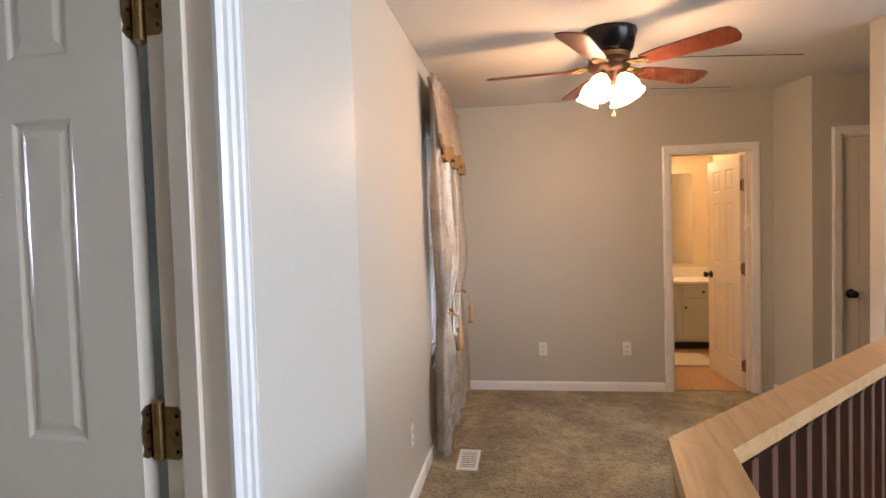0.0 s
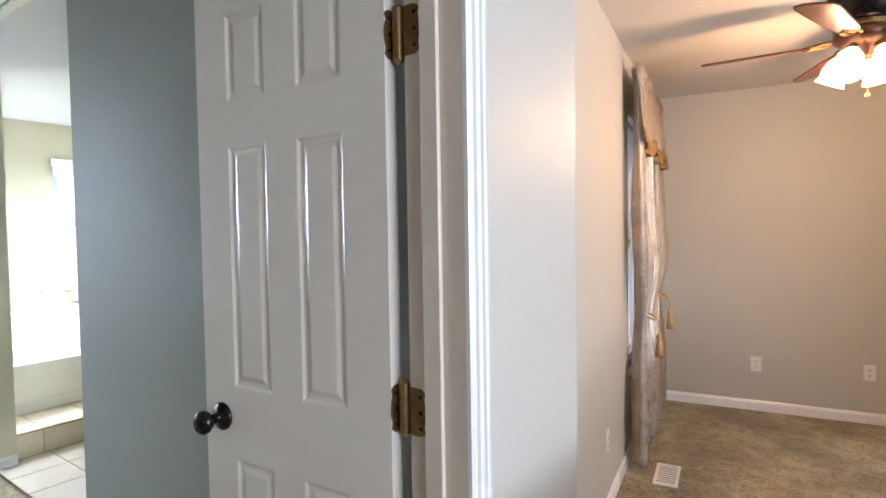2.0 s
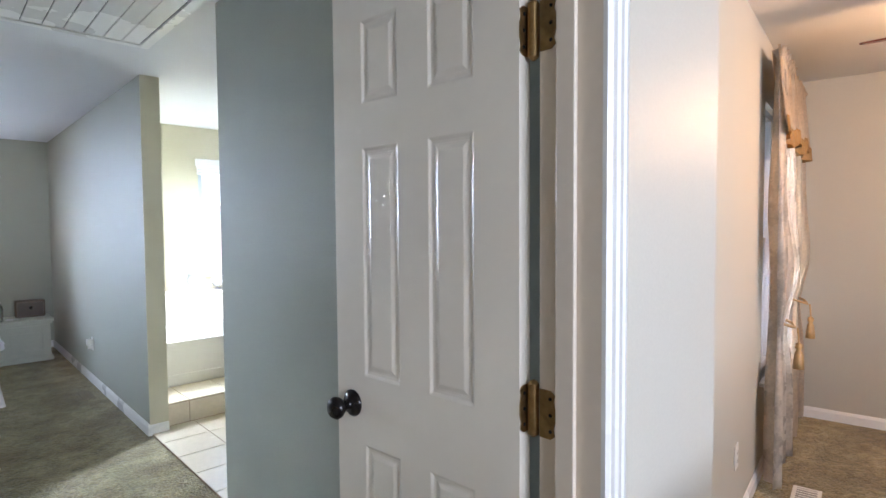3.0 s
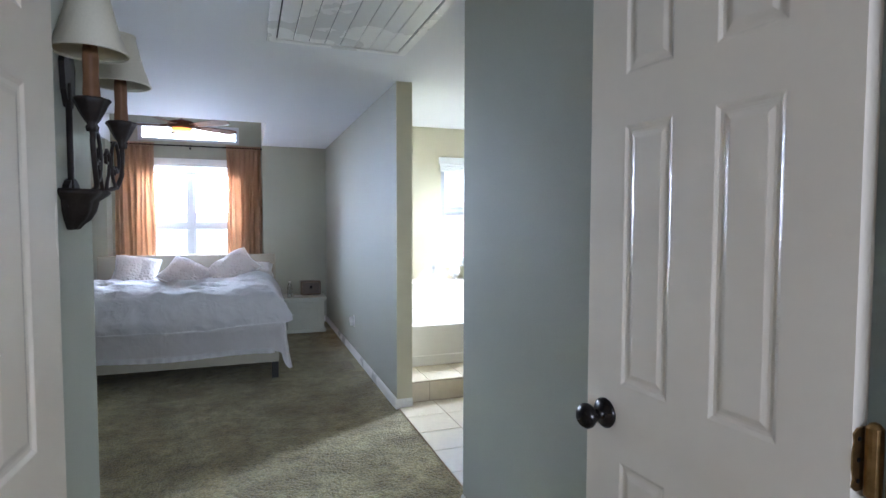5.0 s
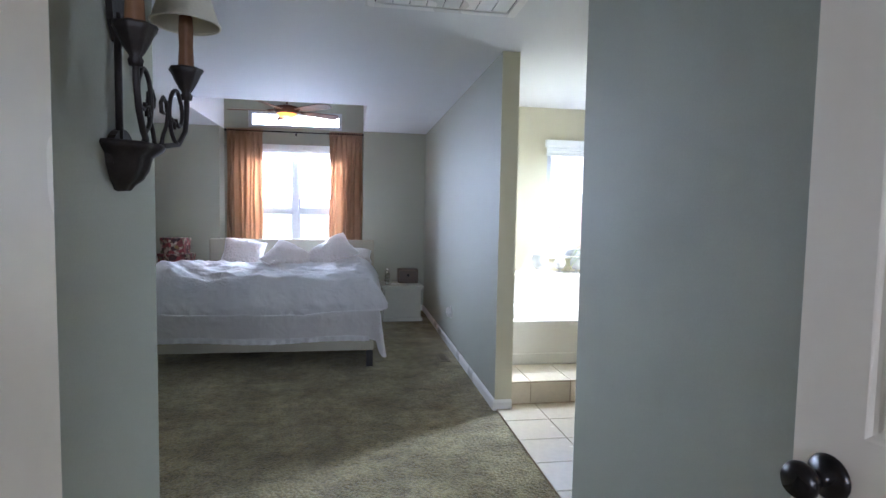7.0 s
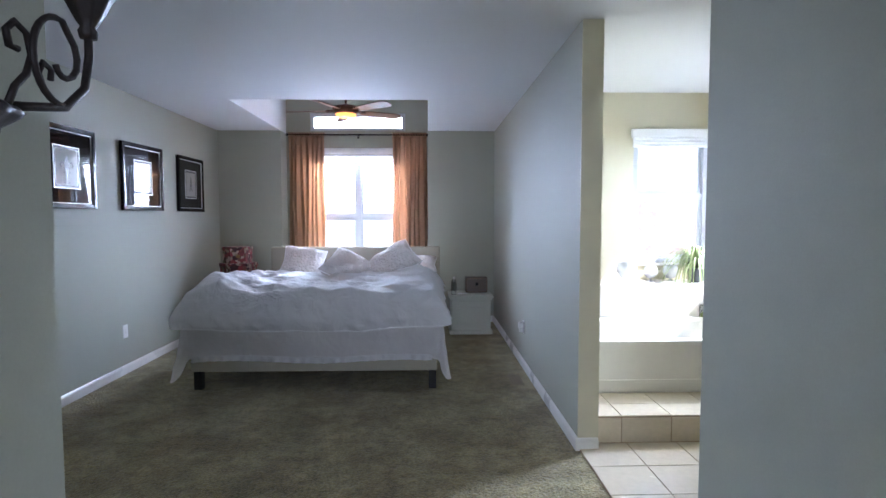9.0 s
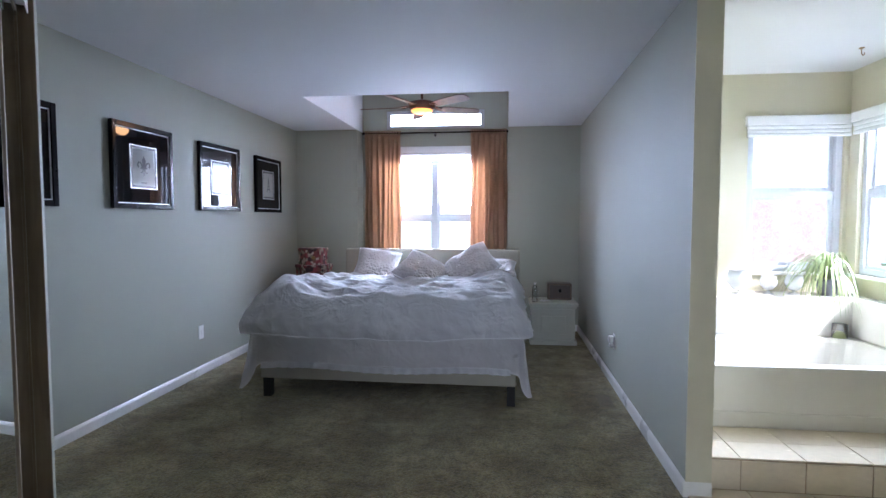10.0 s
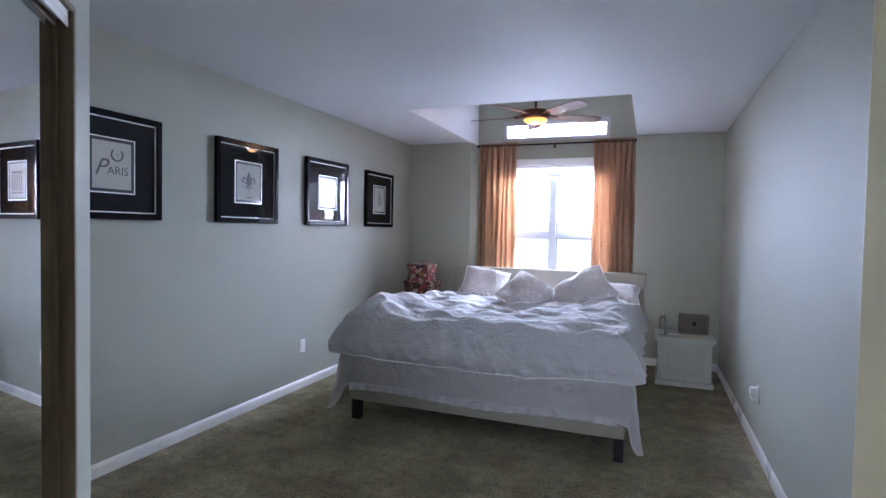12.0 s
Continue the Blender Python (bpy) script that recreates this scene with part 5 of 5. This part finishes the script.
def picture(y0, motif, label, askew=0.0):
    W, H = 0.64, 0.60
    t = thing("framed_picture", label, "picture", "framed prints", at=pose(-2.34 + 0.001, y0, 1.435, 0, 0, 90 - askew))
    part("frame", ring(0, W, 0, H, 0.037, -0.032, 0, 0.004), FRAME_BLACK, t, "black wooden frame")
    part("fillet", ring(0.037, W - 0.037, 0.037, H - 0.037, 0.006, -0.022, -0.004, 0.001), SILVER_LINE, t, "silver inner edge")
    part("mat", box((0.043, -0.016, 0.043), (W - 0.043, -0.004, H - 0.043)), PICTURE_GLASS, t, "glossy black mat under glass")
    part("inner_fillet", ring(0.178, W - 0.178, 0.145, H - 0.145, 0.006, -0.019, -0.015), SILVER_LINE, t)
    part("inner_border", ring(0.184, W - 0.184, 0.151, H - 0.151, 0.018, -0.0175, -0.015), BLACK_WOOD, t)
    part("print", box((0.196, -0.0172, 0.163), (W - 0.196, -0.0155, H - 0.163)), PICTURE_PAPER, t, "pale grey print")
    cx, cz, yf = W / 2, H / 2, -0.0178
    if motif == "paris":
        text_mesh("ARIS", 0.066, cx + 0.035, cz - 0.05, yf, t, "lettering")
        text_mesh("P", 0.13, cx - 0.075, cz - 0.055, yf, t, "lettering", 0.4)
        part("wreath", tube([(cx + 0.03 + 0.034 * math.sin(a), yf, cz + 0.062 - 0.034 * math.cos(a)) for a in [(-2.3 + 4.6 * k / 20) for k in range(21)]], 0.004, 6), INK, t)
        text_mesh("1", 0.03, cx + 0.03, cz + 0.052, yf, t, "lettering")
    elif motif == "lily":
        b = prism([(0, 0.085), (0.022, 0.045), (0.012, 0.0), (-0.012, 0.0), (-0.022, 0.045)], 0, 0.001)
        for s in (-1, 1):
            tube([(s * 0.012, -0.005, 0), (s * 0.03, 0.03, 0), (s * 0.055, 0.035, 0), (s * 0.066, 0.012, 0), (s * 0.052, 0.0, 0)], 0.007, 6, b)
            tube([(s * 0.008, -0.012, 0), (s * 0.022, -0.04, 0), (s * 0.036, -0.036, 0)], 0.005, 6, b)
        tube([(-0.035, -0.006, 0), (0.035, -0.006, 0)], 0.006, 6, b)
        tube([(0, -0.01, 0), (0, -0.06, 0)], 0.006, 6, b)
        bmesh.ops.transform(b, matrix=pose(cx, yf, cz, 90, 0, 0) @ Matrix.Diagonal((1, 1, 0.15, 1)), verts=b.verts[:])
        part("lily_motif", b, INK, t)
        part("caption_bar", box((cx - 0.03, yf, cz - 0.115), (cx + 0.03, yf + 0.001, cz - 0.107)), INK, t)
    elif motif == "facade":
        part("etching", boxes([((cx - 0.07 + 0.028 * k, yf, cz - 0.08), (cx - 0.058 + 0.028 * k, yf + 0.001, cz + 0.05)) for k in range(6)] + [((cx - 0.085, yf, cz + 0.055), (cx + 0.085, yf + 0.001, cz + 0.075)), ((cx - 0.085, yf, cz - 0.1), (cx + 0.085, yf + 0.001, cz - 0.09))]), INK, t)
    else:
        b = bmesh.new()
        for s in (-1, 1):
            tube([(s * 0.035, -0.075, 0), (s * 0.018, -0.03, 0), (s * 0.009, 0.02, 0), (0, 0.085, 0)], 0.005, 6, b)
        for z in (-0.045, -0.01, 0.025):
            tube([(-0.022, z, 0), (0.022, z, 0)], 0.004, 6, b)
        bmesh.ops.transform(b, matrix=pose(cx, yf, cz, 90, 0, 0) @ Matrix.Diagonal((1, 1, 0.15, 1)), verts=b.verts[:])
        part("tower_motif", b, INK, t)
    return t


picture(3.60, "paris", "black framed print lettered in grey on pale paper")
picture(4.69, "lily", "black framed print of a grey heraldic lily", 1.4)
picture(5.738, "facade", "black framed print of a grey building facade", 3.2)
picture(6.79, "tower", "black framed print of a slender grey tower")

# ---- bathroom: step, tub, ledge ----
solid("tub_step", box((1.31, 4.11, 0.0), (2.90, 4.53, 0.165)), GROUT, "grouted core of the tiled bath step", "step")
tub = thing("bathtub", "white drop-in bathtub in a panelled deck", "bathtub")
part("apron", box((1.31, 4.54, 0.0), (2.90, 4.58, 0.515), 0.004), PORCELAIN, tub, "white tub apron")
part("apron_moulding", box((1.31, 4.528, 0.177), (2.90, 4.541, 0.262), 0.004), PORCELAIN, tub)
tb = bmesh.new()
TX0, TX1, TY0, TY1 = 1.31, 2.90, 4.53, 5.42


def rounded(x0, x1, y0, y1, r, n=6):
    out = []
    for cx, cy, a0 in ((x1 - r, y1 - r, 0), (x0 + r, y1 - r, 90), (x0 + r, y0 + r, 180), (x1 - r, y0 + r, 270)):
        for k in range(n + 1):
            a = radians(a0 + 90 * k / n)
            out.append((cx + r * math.cos(a), cy + r * math.sin(a)))
    return out


loops = []
for (x0, x1, y0, y1, r, z) in ((TX0, TX1, TY0, TY1, 0.012, 0.495), (TX0, TX1, TY0, TY1, 0.012, 0.525), (TX0 + 0.09, TX1 - 0.20, TY0 + 0.075, TY1 - 0.06, 0.16, 0.53),
                                (TX0 + 0.11, TX1 - 0.22, TY0 + 0.095, TY1 - 0.08, 0.15, 0.50), (TX0 + 0.2, TX1 - 0.3, TY0 + 0.15, TY1 - 0.15, 0.14, 0.16), (TX0 + 0.3, TX1 - 0.4, TY0 + 0.22, TY1 - 0.22, 0.12, 0.12)):
    loops.append([tb.verts.new((x, y, z)) for x, y in rounded(x0, x1, y0, y1, r)])
for a, b in zip(loops, loops[1:]):
    n = len(a)
    for k in range(n):
        tb.faces.new((a[k], a[(k + 1) % n], b[(k + 1) % n], b[k]))
tb.faces.new(loops[-1])
part("tub_basin", tb, PORCELAIN, tub, smooth=False)
ledge = thing("tub_ledge", "white raised ledge behind the bathtub", "ledge")
part("back_ledge", box((1.31, 5.425, 0.0), (2.90, 5.80, 0.80), 0.015), PORCELAIN, ledge)
part("side_ledge", box((2.74, 4.62, 0.527), (2.90, 5.425, 0.80), 0.012), PORCELAIN, ledge)
solid("bath_floor", box((1.20, 2.40, 0.0), (2.90, 4.11, 0.006)), GROUT, "brown grout bed of the tiled bathroom floor", "floor")

# things on the ledge
cd = thing("candle_jar", "green wax candle in a glass jar on the tub deck", "candle", at=pose(2.63, 5.36, 0.53))
part("wax", lathe([(0, 0.004), (0.043, 0.004), (0.043, 0.085), (0.006, 0.088), (0, 0.088)], 24), CANDLE, cd, smooth=True)
part("rim", lathe([(0.047, 0.0), (0.048, 0.10), (0.045, 0.10), (0.044, 0.0)], 24), GLASS, cd, smooth=True)
part("wick", tube([(0, 0, 0.088), (0.002, 0, 0.1)], 0.0015, 6), SLOT, cd)
pl = thing("potted_plant", "spider plant with long arching leaves in a dark pot", "plant", at=pose(2.66, 5.58, 0.80))
part("pot", lathe([(0, 0), (0.05, 0), (0.062, 0.02), (0.075, 0.11), (0.082, 0.115), (0.08, 0.125), (0.07, 0.12), (0.0, 0.11)], 24), POT, pl, smooth=True)
rnd = random.Random(5)
lb = bmesh.new()
for k in range(130):
    a, reach, up = rnd.uniform(0, 6.283), rnd.uniform(0.16, 0.42), rnd.uniform(0.14, 0.46)
    if math.cos(a) > 0.2:
        reach *= 0.55
    w = rnd.uniform(0.005, 0.009)
    prev = None
    for i in range(8):
        f = i / 7
        r = reach * f
        z = 0.11 + up * (2.2 * f - 2.6 * f * f) - 0.10 * f ** 4
        c = Vector((r * math.cos(a), r * math.sin(a), z))
        sd = Vector((-math.sin(a), math.cos(a), 0)) * w * (1 - f ** 3 * 0.95)
        cur = (lb.verts.new(c - sd), lb.verts.new(c + Vector((0, 0, -0.002))), lb.verts.new(c + sd))
        if prev:
            lb.faces.new((prev[0], prev[1], cur[1], cur[0]))
            lb.faces.new((prev[1], prev[2], cur[2], cur[1]))
        prev = cur
part("leaves", lb, LEAF, pl, smooth=True)
for x, y, r, nm in ((2.05, 5.60, 0.085, "glass_bowl"), (2.27, 5.62, 0.06, "glass_globe"), (2.44, 5.60, 0.065, "glass_globe")):
    gb = thing(nm, "clear glass bowl on a small foot on the tub ledge", "glass bowl", "glass bowls", at=pose(x, y, 0.80))
    part("bowl", lathe([(0, 0.03), (r * 0.5, 0.034), (r * 0.95, 0.034 + r * 0.6), (r, 0.034 + r), (r * 0.8, 0.034 + r * 1.7), (r * 0.76, 0.034 + r * 1.7), (r * 0.95, 0.034 + r), (r * 0.9, 0.037 + r * 0.6), (r * 0.46, 0.038), (0, 0.036)], 24), PALE_GLASS, gb, smooth=True)
    part("foot", lathe([(0, 0), (r * 0.6, 0), (r * 0.55, 0.008), (0.012, 0.012), (0.01, 0.03), (0, 0.031)], 20), PALE_GLASS, gb, smooth=True)
sw = thing("bath_sponge", "round beige bath sponge on the tub deck", "sponge", at=pose(1.62, 5.40, 0.80))
part("sponge", lathe([(0, 0), (0.05, 0.005), (0.075, 0.035), (0.07, 0.07), (0.04, 0.095), (0, 0.10)], 20), PILLOW, sw, smooth=True)
hk = thing("ceiling_hook", "small dark hook in the bathroom ceiling", "hook", at=pose(2.60, 5.20, CEIL))
part("plate", lathe([(0, 0), (0.016, 0), (0.016, -0.005), (0, -0.006)], 16), BRASS, hk)
part("hook", tube([(0, 0, -0.004), (0, 0, -0.035), (0.01, 0, -0.05), (0.02, 0, -0.04), (0.018, 0, -0.03)], 0.003, 6), BRASS, hk)

# ---- stair rail ----
RZ = 0.97
RD = math.atan2(-0.735, 1.0)
c0 = Vector((1.42, -0.29, 0))
dv = Vector((math.cos(RD), math.sin(RD), 0))
nv = Vector((-dv.y, dv.x, 0)) * -1
END = 2.74
w_ = 0.115
inner = Vector((1.42 - w_ * math.tan(abs(RD) / 2), -0.29 - w_, 0))
rail = thing("stair_railing", "oak-capped stair railing with dark square balusters", "railing")
e0, e1 = c0 + dv * END, inner + dv * END
part("handrail", prism([(-1.6, -0.29), (c0.x, c0.y), (inner.x, inner.y), (-1.6, -0.29 - w_)][::-1], RZ - 0.038, RZ), OAK, rail, "flat oak rail cap")
part("handrail", prism([(c0.x + 0.001, c0.y), (e0.x, e0.y), (e1.x, e1.y), (inner.x + 0.001, inner.y)][::-1], RZ - 0.038, RZ), OAK, rail, "flat oak rail cap")
fa = (c0 + inner) / 2
part("sub_rail", prism([(-1.6, -0.315), (fa.x, -0.315), (fa.x - 0.02, -0.375), (-1.6, -0.375)][::-1], RZ - 0.10, RZ - 0.038), OAK, rail)
g0, g1 = fa - nv * 0.03, fa + nv * 0.03
part("sub_rail", prism([(g0.x, g0.y), (g0.x + dv.x * END, g0.y + dv.y * END), (g1.x + dv.x * END, g1.y + dv.y * END), (g1.x, g1.y)][::-1], RZ - 0.062, RZ - 0.038), OAK, rail)
part("shoe_rail", prism([(g0.x, g0.y), (g0.x + dv.x * END, g0.y + dv.y * END), (g1.x + dv.x * END, g1.y + dv.y * END), (g1.x, g1.y)][::-1], 0.0, 0.03), OAK, rail)
part("shoe_rail", prism([(-1.6, -0.315), (fa.x, -0.315), (fa.x - 0.02, -0.375), (-1.6, -0.375)][::-1], 0.0, 0.03), OAK, rail)
part("newel", box((-0.045, -0.045, 0), (0.045, 0.045, RZ - 0.039), 0.004, pose(fa.x - 0.01, fa.y, 0, 0, 0, math.degrees(RD) / 2)), OAK, rail)
bal = mesh_of("baluster", box((-0.016, -0.016, 0.03), (0.016, 0.016, RZ - 0.062), 0.002), DARK_WOOD)
shoe = mesh_of("baluster_cap", box((-0.019, -0.019, RZ - 0.085), (0.019, 0.019, RZ - 0.0625), 0.002), BLACK_METAL)
spots = [(fa + dv * (0.11 + 0.105 * k), math.degrees(RD)) for k in range(23)] + [(Vector((fa.x - 0.13 - 0.105 * k, -0.345, 0)), 0) for k in range(26)]
for p, a in spots:
    b = new("baluster", bal)
    b.parent = rail
    b.matrix_local = pose(p.x, p.y, 0, 0, 0, a)
    s = new("baluster_cap", shoe)
    s.parent = b

# ---- loft bathroom fittings ----
van = thing("vanity", "cream painted vanity cabinet with dark knobs", "vanity", at=LOFT @ pose(4.90, -2.80, 0))
part("cabinet_body", box((0.0, 0.0, 0.09), (0.53, 1.40, 0.735), 0.003), CREAM_PAINT, van)
part("toe_kick", box((0.06, 0.0, 0.0), (0.53, 1.40, 0.09)), BLACK_WOOD, van)
for y0, y1 in ((0.03, 0.46), (0.49, 0.92), (0.95, 1.37)):
    dd = part("drawer", box((-0.018, y0, 0.585), (0.0, y1, 0.715), 0.004), CREAM_PAINT, van)
    part("knob", lathe([(0, 0), (0.008, 0), (0.007, 0.012), (0.015, 0.02), (0, 0.028)], 14, pose(-0.018, (y0 + y1) / 2, 0.65, 0, -90, 0)), BLACK_METAL, dd, smooth=True)
    dd = part("door", boxes([((-0.018, y0, 0.12), (0.0, y0 + 0.05, 0.56)), ((-0.018, y1 - 0.05, 0.12), (0.0, y1, 0.56)), ((-0.018, y0 + 0.05, 0.12), (0.0, y1 - 0.05, 0.17)), ((-0.018, y0 + 0.05, 0.51), (0.0, y1 - 0.05, 0.56)), ((-0.010, y0 + 0.05, 0.17), (-0.002, y1 - 0.05, 0.51))], 0.003), CREAM_PAINT, van)
    part("knob", lathe([(0, 0), (0.008, 0), (0.007, 0.012), (0.015, 0.02), (0, 0.028)], 14, pose(-0.018, y1 - 0.03, 0.48, 0, -90, 0)), BLACK_METAL, dd, smooth=True)
ct = thing("counter", "cream cultured-marble counter with backsplash", "counter", at=LOFT @ pose(4.90, -2.80, 0.735))
part("slab", box((-0.03, -0.055, 0), (0.545, 1.42, 0.035), 0.008), PORCELAIN, ct)
part("backsplash", box((0.52, -0.055, 0.035), (0.545, 1.42, 0.15), 0.005), PORCELAIN, ct)
part("side_splash", box((0.0, -0.055, 0.035), (0.52, -0.03, 0.15), 0.005), PORCELAIN, ct)
mi = thing("vanity_mirror", "frameless wall mirror over the vanity", "mirror", at=LOFT @ pose(5.448, -2.62, 0.93))
part("mirror_glass", box((-0.006, 0, 0), (0.0, 1.20, 1.08)), MIRROR, mi)
bl_ = thing("vanity_light", "brass vanity light bar with lit round bulbs", "wall lamp", at=LOFT @ pose(5.44, -2.35, 2.15))
part("bar", box((-0.05, 0, -0.05), (0, 0.80, 0.05), 0.008), BRASS, bl_)
for k in range(4):
    part("bulb", lathe([(0, -0.05), (0.03, -0.04), (0.05, 0), (0.03, 0.04), (0, 0.05)], 20, pose(-0.10, 0.1 + 0.2 * k, 0)), BULB_GLASS, bl_, smooth=True)
p_ = loft(5.25, -1.95, 2.1)
point_light("vanity_lamp", p_, 10.5, 0.1, (1.0, 0.60, 0.27))
outlet(LOFT @ pose(4.75, -2.86, 1.12, 0, 0, 180), "white switch plate on the cream bathroom wall", "plate")
mt = thing("bath_mat", "beige pile bath mat on the tan floor", "bath mat", at=LOFT @ pose(4.15, -2.45, 0.006))
part("mat_pad", box((0, 0, 0), (0.50, 0.80, 0.018), 0.008), RUG, mt)

# ceiling crack in the loft
cr = thing("ceiling_crack", "dark hairline seam across the loft ceiling", "crack", at=LOFT @ pose(0, 0, CEIL))
part("seam", tube([(2.22, -1.38, -0.0005), (2.30, -1.9, -0.0005), (2.39, -2.40, -0.0005)], 0.004, 5), SLOT, cr)
part("seam", tube([(3.05, -1.61, -0.0005), (3.10, -1.80, -0.0005), (3.12, -1.98, -0.0005), (3.16, -2.23, -0.0005)], 0.0025, 5), SLOT, cr)

# ---- outside ----
solid("ground", box((-300, -300, -3.25), (300, 300, -3.0)), GRASS, "lawn reaching to the horizon", "ground")


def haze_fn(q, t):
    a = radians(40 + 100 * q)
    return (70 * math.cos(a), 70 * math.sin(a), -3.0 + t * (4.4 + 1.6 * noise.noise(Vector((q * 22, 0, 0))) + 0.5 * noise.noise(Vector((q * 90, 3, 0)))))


# glowing sheet: the bright haze over the treeline is put into its emission
solid("backdrop", sheet(haze_fn, 160, 2), HAZE, "self-lit pale backdrop standing in for distant trees in bright haze", "backdrop")
# neighbouring brick house
hs = thing("neighbour_house", "pale red brick neighbouring house with white siding above", "house", at=pose(8.5, 22, -3.0))
hw = part("wall", wall_mesh(10, 0.3, 0, 5.3, [(1.2, 2.4, 3.2, 4.6)], pose(-5, 0, 0)), BRICK_FAR, hs)
part("wall", box((-5, 0.3, 0), (5, 6, 5.3)), BRICK_FAR, hs)
part("upper_wall", box((-4.9, 0.1, 5.3), (4.9, 5.9, 8.2)), SIDING, hs, "white lapped siding of the upper storey")
for k in range(14):
    part("siding_board", box((-5.0, -0.02, 5.31 + 0.205 * k), (5.0, 0.1, 5.50 + 0.205 * k)), SIDING, hs)
part("roof", prism([(-0.5, 8.2), (6.5, 8.2), (3.0, 10.3)], -5.4, 5.4, Matrix(((0, 0, 1, 0), (1, 0, 0, 0), (0, 1, 0, 0), (0, 0, 0, 1)))), ROOF, hs)
for x in (-3.8,):
    wd = part("window", ring(x, x + 1.2, 3.2, 4.6, 0.08, 0.05, 0.12), VINYL, hs)
    part("pane", box((x + 0.08, 0.08, 3.28), (x + 1.12, 0.1, 4.52)), GLASS, wd)

# ---- tiles, last ----
T, G = 0.305, 0.006
tile_mesh = mesh_of("tile", box((G / 2, G / 2, 0), (T - G / 2, T - G / 2, 0.008), 0.0015), TILE)
bf = bpy.data.objects["bath_floor"]
for i in range(6):
    for j in range(6):
        x, y = 1.2 + i * T, 4.105 - (j + 1) * T
        w = min(T, 2.9 - x)
        if w < 0.05 or y < 2.38:
            continue
        o = new("tile", tile_mesh)
        o.parent = bf
        o.matrix_local = pose(x, y, 0.002)
        if w < T - 0.01:
            o.scale = (w / T, 1, 1)
step = bpy.data.objects["tub_step"]
for i in range(6):
    x = 1.31 + i * T - 0.14
    a, b = max(x, 1.312), min(x + T, 2.898)
    if b - a < 0.03:
        continue
    for k, (y, d) in enumerate(((4.104, 0.213), (4.317, 0.213))):
        o = new("tile", tile_mesh)
        o.parent = step
        o.matrix_local = pose(a, y, 0.1655) @ Matrix.Diagonal(((b - a) / T, d / T, 1, 1))
    o = new("tile", tile_mesh)
    o.parent = step
    o.matrix_local = pose(a, 4.1095, 0.010, 90, 0, 0) @ Matrix.Diagonal(((b - a) / T, 0.152 / T, 0.8, 1))
